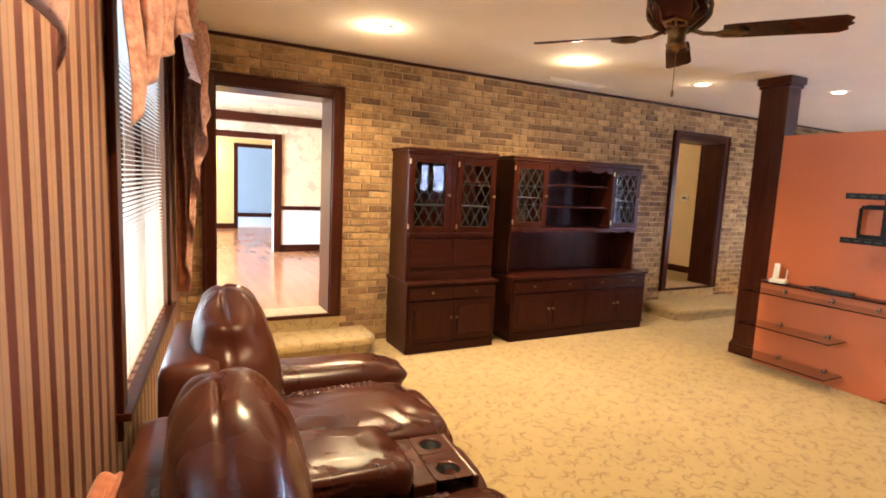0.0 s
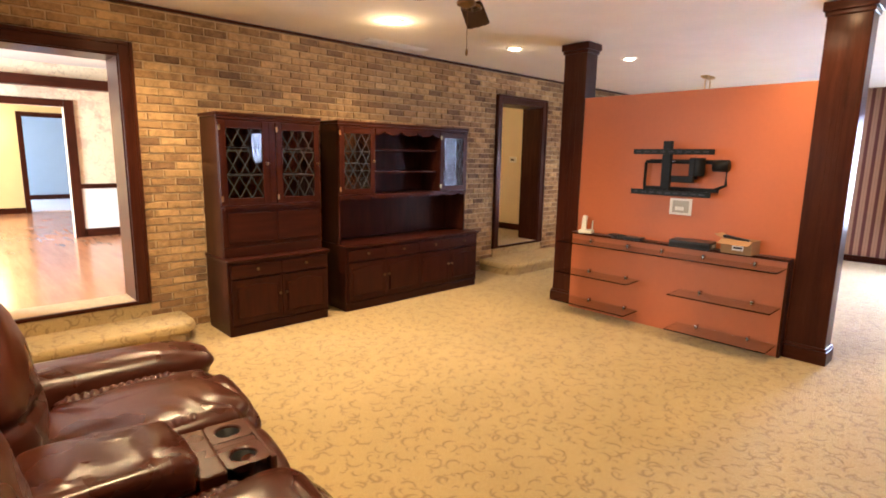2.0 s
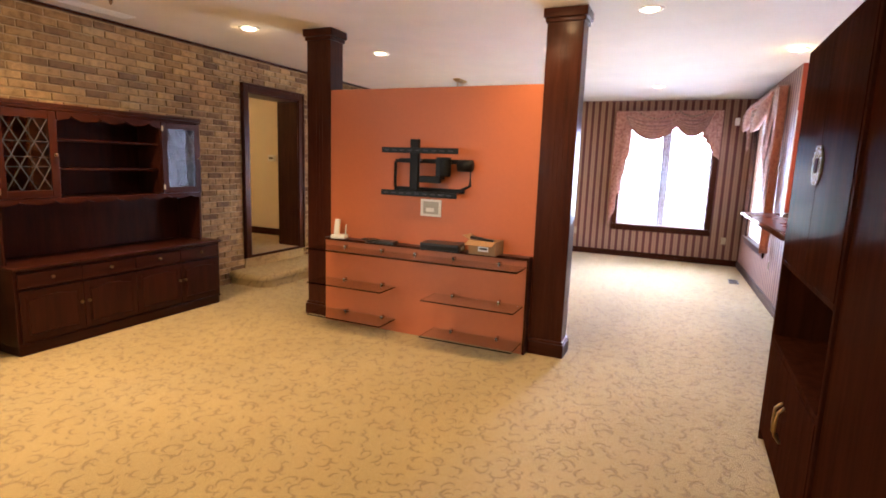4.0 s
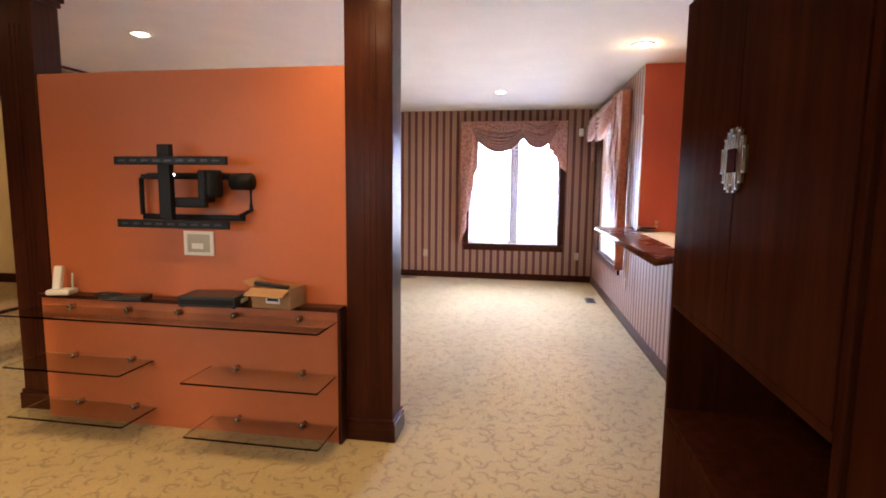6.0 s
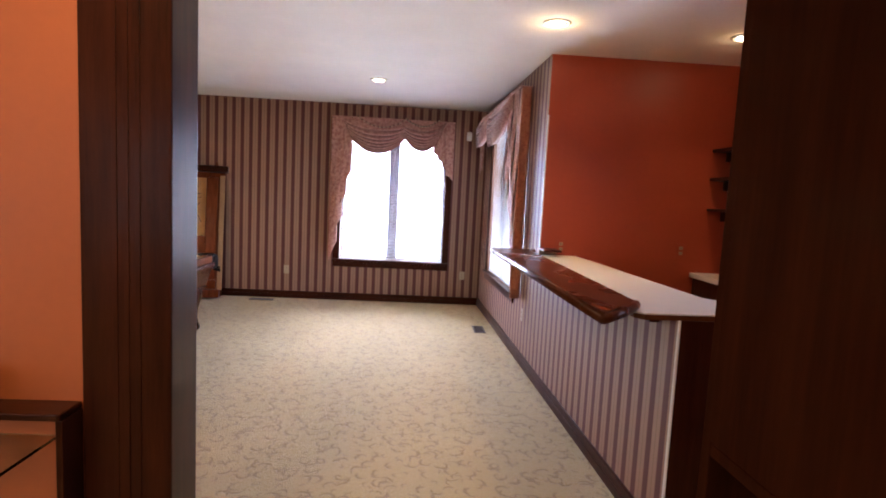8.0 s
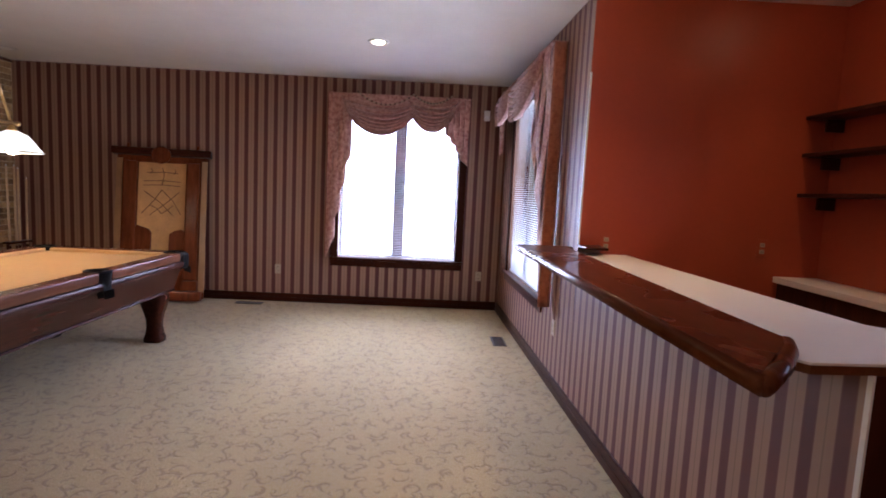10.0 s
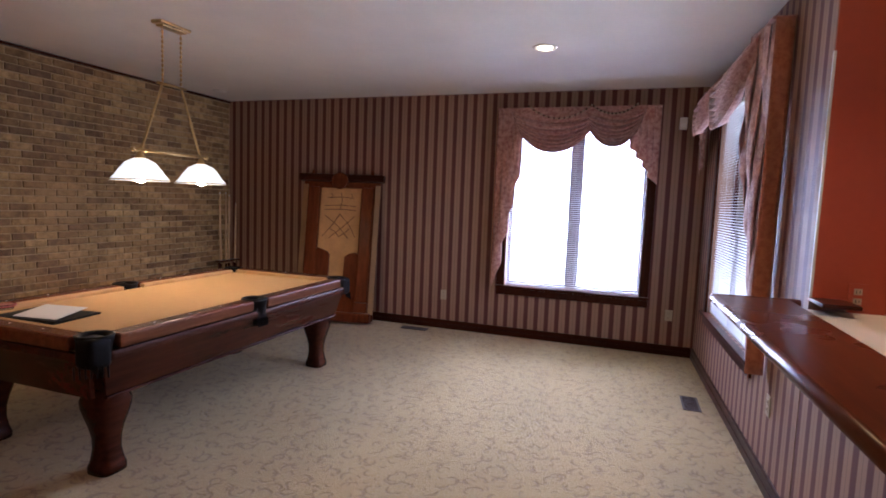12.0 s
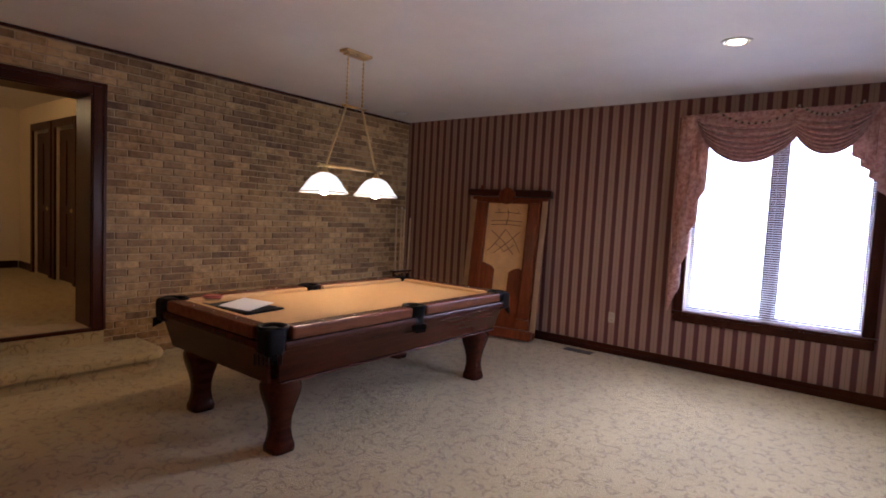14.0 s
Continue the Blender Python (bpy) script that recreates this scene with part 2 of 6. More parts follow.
CABINET = wood("mahogany", (0.009, 0.0022, 0.0012), (0.042, 0.0100, 0.0046), 0.31, "z", 0.10, 1.0, 0.12)
CABINET_X = wood("mahogany_across", (0.009, 0.0022, 0.0012), (0.042, 0.0100, 0.0046), 0.31, "x", 0.10, 1.0, 0.12)
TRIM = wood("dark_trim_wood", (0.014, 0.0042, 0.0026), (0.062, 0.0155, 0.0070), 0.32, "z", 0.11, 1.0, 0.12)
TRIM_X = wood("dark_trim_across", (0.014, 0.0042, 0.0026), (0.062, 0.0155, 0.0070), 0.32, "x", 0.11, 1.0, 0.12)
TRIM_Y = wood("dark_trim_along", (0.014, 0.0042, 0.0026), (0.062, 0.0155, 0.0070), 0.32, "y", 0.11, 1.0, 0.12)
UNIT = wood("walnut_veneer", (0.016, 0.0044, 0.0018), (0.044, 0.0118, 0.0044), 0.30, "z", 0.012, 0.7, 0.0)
TABLEWOOD = wood("table_mahogany", (0.014, 0.0040, 0.0025), (0.062, 0.0155, 0.0070), 0.25, "x", 0.10, 1.0, 0.15)
BARWOOD = wood("bar_mahogany", (0.042, 0.0110, 0.0046), (0.120, 0.0330, 0.0125), 0.28, "x", 0.12)
RAILWOOD = wood("rail_cherry", (0.07, 0.021, 0.009), (0.17, 0.058, 0.024), 0.25, "x", 0.25)
PANELWOOD = wood("panel_walnut", (0.060, 0.013, 0.004), (0.170, 0.042, 0.013), 0.45, "z", 0.1)
PARCHMENT = plain("parchment", (0.50, 0.27, 0.090), 0.7, 0, 0.28, 5)
PALEWOOD = plain("pale_edge_wood", (0.32, 0.185, 0.085), 0.6, 0, 0.15, 8)
CUEWOOD = plain("maple", (0.55, 0.37, 0.19), 0.35, 0, 0.12, 10)
FELT = plain("tan_felt", (0.55, 0.345, 0.15), 0.95, 0, 0.05, 30, 0.1, 0, 0.1)
LEATHER = leather_mat()
BLACKLEATHER = plain("black_leather", (0.006, 0.005, 0.0045), 0.5, 0, 0.3, 20, 0.2, 0, 0.06)
STRIPES = stripes_mat()
CARPET = carpet_mat()
BRICK = brick_mat()
MORTAR = plain("mortar", (0.42, 0.305, 0.165), 0.95, 0, 0.25, 20, 0.4)
CEILING = plain("ceiling_paint", (0.86, 0.83, 0.78), 0.9, 0, 0.04, 3, 0.25)
TERRACOTTA = plain("terracotta_paint", (0.46, 0.124, 0.032), 0.5, 0, 0.06, 2, 0.12)
BARRED = plain("brick_red_paint", (0.38, 0.064, 0.021), 0.42, 0, 0.07, 2, 0.12)
CREAM = plain("cream_paint", (0.72, 0.60, 0.40), 0.7, 0, 0.04, 3, 0.05)
YELLOW = plain("yellow_paint", (0.78, 0.60, 0.26), 0.7, 0, 0.04, 3)
BLUEGREY = plain("blue_grey_paint", (0.38, 0.47, 0.52), 0.7, 0, 0.04, 3)
WHITE = plain("white_paint", (0.80, 0.79, 0.76), 0.5, 0, 0.03, 3)
PLASTIC = plain("white_plastic", (0.74, 0.72, 0.66), 0.4, 0, 0.04, 10)
LAMINATE = plain("white_laminate", (0.74, 0.69, 0.62), 0.35, 0, 0.04, 9)
BLACK = plain("black_metal", (0.006, 0.006, 0.006), 0.5, 0.0, 0.3, 20, 0, 0, 0.2)
BLACKPLASTIC = plain("black_plastic", (0.014, 0.014, 0.015), 0.35, 0, 0.3, 20)
BRASS = plain("brass", (0.60, 0.41, 0.17), 0.3, 1.0, 0.25, 12)
OLDBRASS = plain("antique_brass", (0.20, 0.125, 0.055), 0.35, 1.0, 0.3, 14)
DARKBRASS = plain("darkened_brass", (0.19, 0.105, 0.030), 0.36, 1.0, 0.4, 30)
CHROME = plain("chrome", (0.62, 0.62, 0.62), 0.15, 1.0, 0.05, 12)
LEAD = plain("lead_came", (0.07, 0.065, 0.06), 0.5, 0.6, 0.2, 30)
DARKMETAL = plain("brown_metal", (0.09, 0.065, 0.045), 0.5, 0.5, 0.2, 20)
CARD = plain("cardboard", (0.33, 0.19, 0.085), 0.85, 0, 0.12, 12, 0.1)
PAPER = plain("white_paper", (0.80, 0.80, 0.80), 0.8, 0, 0.02, 8)
GLASS = glass_mat("clear_glass")
SHELFGLASS = glass_mat("shelf_glass", (0.90, 0.97, 0.93), 0.0, 1.22)
SLAT = sheer("blind_slat", (0.86, 0.87, 0.88), 0.35)
SHADE = sheer("frosted_shade", (0.97, 0.96, 0.93), 0.5)
BULB = glow("warm_bulb", (1.0, 0.80, 0.52), 11)
LAMPBULB = glow("lamp_bulb", (1.0, 0.70, 0.40), 360)
LAMPSHADE = glow("lit_opal_glass", (1.0, 0.93, 0.80), 2.2)
IVORY = plain("ivory_plastic", (0.42, 0.34, 0.23), 0.4, 0, 0.05, 10)
FABRIC = fabric_mat("rose_damask", (0.35, 0.14, 0.105), (0.60, 0.35, 0.27), 0.12)
LINING = fabric_mat("rust_lining", (0.30, 0.085, 0.036), (0.40, 0.135, 0.055))
FLOORWOOD = wood("polished_floor", (0.34, 0.15, 0.07), (0.52, 0.26, 0.13), 0.22, "y", 0.4, 0.6)
FLORAL = floral_mat()


# ---- mesh helpers ----
def box(bm, a, b, bevel=0.0, m=None):
    """A box from corner a to corner b, its edges rounded by bevel."""
    c, s = [(p + q) / 2 for p, q in zip(a, b)], [abs(q - p) for p, q in zip(a, b)]
    made = bmesh.ops.create_cube(bm, size=1, matrix=Matrix.Translation(c) @ Matrix.Diagonal((*s, 1)))["verts"]
    if bevel:
        edges = list({e for v in made for e in v.link_edges})
        out = bmesh.ops.bevel(bm, geom=edges, offset=min(bevel, min(s) * 0.45), segments=2, affect="EDGES", profile=0.6)
        made = list({v for f in out["faces"] for v in f.verts} | {v for v in made if v.is_valid})
    if m is not None:
        bmesh.ops.transform(bm, matrix=m, verts=made)
    return bm


def lathe(bm, profile, steps=24, m=None, shell=False):
    """A turned body round z from (radius, height) pairs; a shell's profile closes on itself."""
    rings = []
    for r, z in profile:
        rings.append([bm.verts.new((r * math.cos(2 * math.pi * i / steps), r * math.sin(2 * math.pi * i / steps), z)) for i in range(steps)])
    for lo, hi in zip(rings, rings[1:]):
        for i in range(steps):
            bm.faces.new((lo[i], lo[(i + 1) % steps], hi[(i + 1) % steps], hi[i]))
    if shell:
        for i in range(steps):
            bm.faces.new((rings[-1][i], rings[-1][(i + 1) % steps], rings[0][(i + 1) % steps], rings[0][i]))
    else:
        bm.faces.new(list(reversed(rings[0])))
        bm.faces.new(rings[-1])
    if m is not None:
        bmesh.ops.transform(bm, matrix=m, verts=[v for ring in rings for v in ring])
    return bm


def tube(bm, points, r, steps=8):
    """A round bar along a run of points."""
    pts = [Vector(p) for p in points]
    rings = []
    for i, p in enumerate(pts):
        d = (pts[min(i + 1, len(pts) - 1)] - pts[max(i - 1, 0)]).normalized()
        side = d.cross(Vector((0, 0, 1)) if abs(d.z) < 0.95 else Vector((1, 0, 0))).normalized()
        up = side.cross(d)
        rings.append([bm.verts.new(p + r * (side * math.cos(2 * math.pi * k / steps) + up * math.sin(2 * math.pi * k / steps))) for k in range(steps)])
    for lo, hi in zip(rings, rings[1:]):
        for k in range(steps):
            bm.faces.new((lo[k], lo[(k + 1) % steps], hi[(k + 1) % steps], hi[k]))
    bm.faces.new(list(reversed(rings[0])))
    bm.faces.new(rings[-1])
    return bm


def prism(bm, outline, depth, m=None):
    """An outline in x and z drawn out along y by depth."""
    front = [bm.verts.new((x, 0, z)) for x, z in outline]
    back = [bm.verts.new((x, depth, z)) for x, z in outline]
    k = len(outline)
    bm.faces.new(front)
    bm.faces.new(list(reversed(back)))
    for i in range(k):
        bm.faces.new((front[i], back[i], back[(i + 1) % k], front[(i + 1) % k]))
    if m is not None:
        bmesh.ops.transform(bm, matrix=m, verts=front + back)
    return bm


def sheet(bm, fn, nu, nv):
    """A grid of faces over u and v in 0..1, placed by fn."""
    g = [[bm.verts.new(fn(i / nu, j / nv)) for j in range(nv + 1)] for i in range(nu + 1)]
    for i in range(nu):
        for j in range(nv):
            bm.faces.new((g[i][j], g[i + 1][j], g[i + 1][j + 1], g[i][j + 1]))
    return bm


def cushion(bm, c, s, e=0.45, wrinkle=0.012, seed=0.0, m=None, nu=56, nv=36, e2=None):
    """A stuffed pad: a squared ellipsoid with half sizes s round c (e: roundness upwards, e2: of its outline), with soft creases."""
    def power(v, k):
        return math.copysign(abs(v) ** k, v)
    e2, rows = e2 or e, []
    for j in range(1, nv):
        f = -math.pi / 2 + math.pi * j / nv
        row = []
        for i in range(nu):
            a = 2 * math.pi * i / nu
            p = Vector((power(math.cos(f), e) * power(math.cos(a), e2) * s[0], power(math.cos(f), e) * power(math.sin(a), e2) * s[1], power(math.sin(f), e) * s[2]))
            q = Vector((p.x * 3.0 + seed, p.y * 2.2 + seed * 2, p.z * 3.0 + seed * 3))
            fold = Vector((p.x * 5.0 + seed, p.y * 3.0, p.z * 11.0 + 2.0 * noise.noise(q)))
            p *= 1 + wrinkle / max(0.08, min(s)) * (0.8 * noise.noise(q) - 0.7 * max(0.0, 0.16 - abs(noise.noise(fold))) / 0.16)
            row.append(bm.verts.new(p + Vector(c)))
        rows.append(row)
    for lo, hi in zip(rows, rows[1:]):
        for i in range(nu):
            bm.faces.new((lo[i], lo[(i + 1) % nu], hi[(i + 1) % nu], hi[i]))
    bm.faces.new(list(reversed(rows[0])))
    bm.faces.new(rows[-1])
    if m is not None:
        bmesh.ops.transform(bm, matrix=m, verts=[v for row in rows for v in row])
    return bm


def part(name, bm, material, parent=None, label="", smooth=False):
    """Links a bmesh as one mesh object under a thing or a part."""
    bmesh.ops.recalc_face_normals(bm, faces=bm.faces)
    data = bpy.data.meshes.new(name)
    bm.to_mesh(data)
    bm.free()
    data.materials.append(material)
    if smooth:
        for p in data.polygons:
            p.use_smooth = True
    ob = new(name, data)
    if parent is not None:
        ob.parent = parent
    if label:
        tagged(ob, label)
    return ob


def B():
    return bmesh.new()


def bar_part(name, a, b, material, parent=None, bevel=0.004, label=""):
    return part(name, box(B(), a, b, bevel), material, parent, label)


def thing(name, m, label, category, group="", kind=""):
    ob = new(name)
    ob.empty_display_size = 0.1
    ob.matrix_world = m
    return tagged(ob, label, category, group, kind)


def structure(name, bm, material, label, category, m=None):
    ob = part(name, bm, material)
    if m is not None:
        ob.matrix_world = m
    return tagged(ob, label, category, "", "structure")


def wall_mesh(length, height, thick, openings, z0=0.0):
    """A wall along local x, its room face at y = 0, its thickness towards +y, with openings (u0, u1, z0, z1)."""
    bm, u = B(), 0.0
    for a, b, lo, hi in sorted(openings):
        if a > u:
            box(bm, (u, 0, z0), (a, thick, height))
        if lo > z0:
            box(bm, (a, 0, z0), (b, thick, lo))
        if hi < height:
            box(bm, (a, 0, hi), (b, thick, height))
        u = b
    if u < length:
        box(bm, (u, 0, z0), (length, thick, height))
    return bm


# ---- large structure ----
W_M = pose(0.92, 6.08, 0, 0, 0, 90 - TILT) @ Matrix.Translation((-7.6, 0, 0))   # window wall: local x runs towards the brick wall
E_M = pose(XE, YB, 0, 0, 0, -90)           # far wall: local x = 6.08 - y
R_M = pose(XE, YR, 0, 0, 0, 182)           # bar wall: local x runs from the far corner towards the bar
XB, YK = 8.75, -1.55                       # end wall and back wall of the bar
WIN_W = (7.6 - 2.66, 7.6 - 0.98, 0.70, 2.38)
WIN_W2 = (7.6 - 5.6, 7.6 - 3.92, 0.70, 2.38)
WIN_E = (3.88, 5.34, 0.59, 2.40)
WIN_R = (0.62, 2.17, 0.60, 2.40)
D1 = (1.19, 2.21, 2.335)                    # doorway to the long room: x0, x1, top
D2 = (6.85, 7.79, 2.335)                    # doorway to the hall

structure("floor", box(B(), (-1.2, -1.7, -0.12), (12.0, 6.08, 0.0)), CARPET, "beige wall-to-wall carpet with a brown scroll pattern", "carpet")
structure("ceiling", box(B(), (-1.2, -1.7, H), (12.0, 6.42, H + 0.12)), CEILING, "white ceiling with a fine texture", "ceiling")
structure("wall_west", wall_mesh(7.9, H, 0.25, [WIN_W, WIN_W2]), STRIPES, "wall with maroon and tan striped wallpaper", "wall", W_M)
structure("wall_east", wall_mesh(6.1, H, 0.25, [WIN_E]), STRIPES, "wall with maroon and tan striped wallpaper", "wall", E_M)
structure("wall_bar_side", wall_mesh(XE - XB, H, 0.15, [WIN_R]), STRIPES, "striped wallpaper wall that ends at the bar", "wall", R_M)
structure("wall_bar_end", box(B(), (XB - 0.001, YK, 0), (XB + 0.16, -0.0665, H)), BARRED, "brick-red painted wall behind the bar", "wall")
structure("wall_bar_end_cap", box(B(), (XE - XB + 0.001, 0.003, 1.13), (XE - XB + 0.008, 0.15, H - 0.001)), BARRED, "brick-red painted end of the wall", "wall", R_M)
structure("trim_corner_bead", box(B(), (XE - XB - 0.004, -0.002, 1.14), (XE - XB + 0.0095, 0.008, 2.25)), PLASTIC, "pale worn corner strip on the wall's end", "trim", R_M)
K_M = pose(XB + 0.16, YK, 0, 0, 0, 180)    # back wall of the bar: local x runs towards the living room
WIN_K = (1.93, 2.72, 1.36, 2.04)
structure("wall_bar_back", wall_mesh(XB + 0.16 - 5.3, H, 0.15, [WIN_K]), BARRED, "brick-red painted back wall of the bar", "wall", K_M)
structure("wall_bar_near", box(B(), (5.14, YK - 0.15, 0), (5.3, -0.041, H)), BARRED, "brick-red painted side wall of the bar", "wall")
structure("wall_south", box(B(), (-1.2, -0.2, 0), (5.14, -0.04, H)), STRIPES, "wall with maroon and tan striped wallpaper", "wall")
structure("wall_north", wall_mesh(XE + 0.6, H, 0.30, [(D1[0] + 0.5, D1[1] + 0.5, UP, D1[2]), (D2[0] + 0.5, D2[1] + 0.5, UP, D2[2])]), MORTAR,
          "brick wall with recessed mortar joints", "brick wall", pose(-0.5, YB + 0.012, 0))
structure("partition_wall", box(B(), (6.0, 2.19, 0), (6.22, 4.21, 2.19), 0.004), TERRACOTTA, "low terracotta partition wall between two columns", "wall")
structure("trim_ceiling_brick", box(B(), (0.6, YB - 0.02, H - 0.028), (XE, YB + 0.012, H - 0.002), 0.006), TRIM_X, "thin dark wood strip under the ceiling", "trim")


def skirting(u0, u1, wall_m, name):
    bm = box(B(), (u0, -0.016, 0.0), (u1, 0.0, 0.105), 0.006)
    box(bm, (u0, -0.022, 0.0), (u1, -0.0165, 0.055), 0.003)
    structure(name, bm, TRIM_Y, "dark stained wood baseboard", "baseboard", wall_m)


skirting(0.0, 5.87, E_M, "baseboard_east")
skirting(0.02, 5.36, R_M, "baseboard_bar")
skirting(0.0, 7.5, W_M, "baseboard_west")


# ---- doorways in the brick wall ----
def doorway(name, x0, x1, top):
    """Jamb lining and a moulded casing round an opening in the brick wall."""
    for tag, a, b in (("left", x0, x0 + 0.02), ("right", x1 - 0.02, x1)):
        structure("trim_%s_jamb_%s" % (name, tag), box(B(), (a, YB - 0.01, UP), (b, YB + 0.34, top), 0.003), TRIM, "dark wood door jamb", "door frame")
    structure("trim_%s_jamb_top" % name, box(B(), (x0 + 0.02, YB - 0.01, top - 0.02), (x1 - 0.02, YB + 0.34, top), 0.003), TRIM_X, "dark wood door head", "door frame")
    w = 0.095
    for tag, a, b in (("left", x0 - w, x0 + 0.008), ("right", x1 - 0.008, x1 + w)):
        bm = box(B(), (a, YB - 0.03, UP - 0.02), (b, YB + 0.012, top + w), 0.006)
        outer = (a, a + 0.028) if tag == "left" else (b - 0.028, b)
        box(bm, (outer[0], YB - 0.045, UP - 0.02), (outer[1], YB - 0.0305, top + w), 0.005)
        structure("trim_%s_casing_%s" % (name, tag), bm, TRIM, "moulded dark wood door casing", "door frame")
    bm = box(B(), (x0 + 0.0085, YB - 0.03, top - 0.008), (x1 - 0.0085, YB + 0.012, top + w - 0.001), 0.006)
    box(bm, (x0 - w + 0.028, YB - 0.045, top + w - 0.03), (x1 + w - 0.028, YB - 0.0305, top + w - 0.001), 0.005)
    structure("trim_%s_casing_head" % name, bm, TRIM_X, "moulded dark wood door casing", "door frame")
    structure("trim_%s_sill" % name, box(B(), (x0 - w, YB - 0.02, UP - 0.035), (x1 + w, YB + 0.30, UP - 0.001), 0.008), TRIM_X, "dark wood door sill", "sill")


doorway("door_1", *D1)
doorway("door_2", *D2)


def carpet_step(name, x0, x1, y0):
    """A low carpeted step with rounded front corners, and the riser behind it."""
    bm = B()
    r, outline = 0.16, []
    for cx, s in ((x0 + r, 180), (x1 - r, 270)):
        outline += [(cx + r * math.cos(radians(s + a)), (y0 + r) + r * math.sin(radians(s + a))) for a in range(0, 91, 15)]
    outline += [(x1, YB + 0.004), (x0, YB + 0.004)]
    mx, my = (x0 + x1) / 2, (y0 + YB) / 2

    def ring(inset, z):
        return [bm.verts.new((x + (inset if x < mx else -inset), min(y + inset, YB + 0.004) if y < my else y, z)) for x, y in outline]
    rows = [ring(0.034, 0.0), ring(0.034, 0.076), ring(0.010, 0.082), ring(0.0, 0.100), ring(0.0, 0.128), ring(0.008, 0.149), ring(0.026, 0.160)]
    low, cap = rows[0], rows[-1]
    for a, b in zip(rows, rows[1:]):
        for i in range(len(a)):
            bm.faces.new((a[i], a[(i + 1) % len(a)], b[(i + 1) % len(b)], b[i]))
    bm.faces.new(cap)
    bm.faces.new(list(reversed(low)))
    structure(name, bm, CARPET, "carpeted step with rounded corners below a doorway", "step")


carpet_step("stair_step_1", 0.98, 2.56, 5.63)
carpet_step("stair_step_2", 6.50, 8.20, 5.50)
structure("trim_riser_1", box(B(), (D1[0] - 0.09, YB - 0.014, 0.15), (D1[1] + 0.09, YB + 0.012, UP - 0.036), 0.003), CARPET, "carpeted riser", "step")
structure("trim_riser_2", box(B(), (D2[0] - 0.09, YB - 0.014, 0.15), (D2[1] + 0.09, YB + 0.012, UP - 0.036), 0.003), CARPET, "carpeted riser", "step")


# ---- rooms beyond the brick wall ----
structure("floor_long_room", box(B(), (-1.5, YB + 0.30, UP - 0.1), (5.2, 19.0, UP - 0.002)), FLOORWOOD, "polished reddish floor of the rooms beyond", "floor")
structure("ceiling_long_room", box(B(), (-1.5, YB + 0.35, 2.75), (5.2, 19.0, 2.87)), WHITE, "white ceiling of the rooms beyond", "ceiling")
structure("wall_long_room_north", wall_mesh(6.7, 2.75, 0.15, [(2.55, 3.95, UP, 2.17)], UP), FLORAL, "wall with cream floral wallpaper", "wall", pose(-1.5, 10.4, 0))
structure("wall_long_room_wainscot", box(B(), (2.57, 10.385, UP + 0.12), (5.2, 10.399, 1.02)), WHITE, "white painted wainscot", "wainscot")
structure("trim_long_room_chair_rail", box(B(), (2.57, 10.365, 1.021), (5.2, 10.398, 1.09), 0.006), TRIM_X, "dark wood chair rail", "trim")
structure("baseboard_long_room", box(B(), (2.57, 10.37, UP), (5.2, 10.399, UP + 0.119), 0.006), TRIM_X, "dark wood baseboard", "baseboard")
structure("trim_long_room_beam", box(B(), (-1.3, 10.22, 2.42), (5.2, 10.399, 2.56), 0.008), TRIM_X, "dark wood beam under the ceiling", "beam")
for tag, a, b in (("left", 0.95, 1.05), ("right", 2.45, 2.57)):
    structure("trim_inner_door_%s" % tag, box(B(), (a, 10.36, UP), (b, 10.56, 2.17 + 0.1), 0.006), TRIM, "dark wood door casing", "door frame")
structure("trim_inner_door_head", box(B(), (1.051, 10.362, 2.171), (2.449, 10.558, 2.268), 0.006), TRIM_X, "dark wood door casing", "door frame")
structure("wall_long_room_west", wall_mesh(12.9, 2.75, 0.15, [(0.9, 3.0, 0.9, 2.4), (5.2, 6.8, 0.9, 2.4), (9.2, 11.4, 0.5, 2.4)], UP), CREAM, "cream wall with tall windows", "wall",
          pose(-1.3, 6.2, 0, 0, 0, 90))
structure("wall_long_room_east", box(B(), (5.05, 6.4, UP), (5.2, 19.0, 2.75)), CREAM, "cream painted wall", "wall")
structure("wall_yellow_room_north", wall_mesh(6.7, 2.75, 0.15, [(3.85, 4.75, UP, 2.22)], UP), YELLOW, "yellow painted wall", "wall", pose(-1.5, 14.5, 0))
structure("baseboard_yellow_room", box(B(), (-1.3, 14.47, UP), (2.27, 14.499, UP + 0.12), 0.006), TRIM_X, "dark wood baseboard", "baseboard")
for tag, a, b in (("left", 2.27, 2.36), ("right", 3.24, 3.33)):
    structure("trim_far_door_%s" % tag, box(B(), (a, 14.46, UP), (b, 14.66, 2.30), 0.006), TRIM, "dark wood door casing", "door frame")
structure("trim_far_door_head", box(B(), (2.361, 14.462, 2.211), (3.239, 14.658, 2.298), 0.006), TRIM_X, "dark wood door casing", "door frame")
structure("wall_blue_room_north", box(B(), (-1.5, 18.0, UP), (5.2, 18.15, 2.75)), BLUEGREY, "blue grey painted wall", "wall")
structure("baseboard_blue_room", box(B(), (-1.3, 17.97, UP), (5.0, 17.999, UP + 0.13), 0.006), TRIM_X, "dark wood baseboard", "baseboard")
structure("floor_blue_room", box(B(), (-1.2, 14.7, UP - 0.001), (5.0, 17.96, UP + 0.012)), WHITE, "pale carpet of the far room", "carpet")
structure("trim_yellow_room_beam", box(B(), (-1.3, 14.36, 2.50), (5.0, 14.499, 2.64), 0.008), TRIM_X, "dark wood beam under the ceiling", "beam")

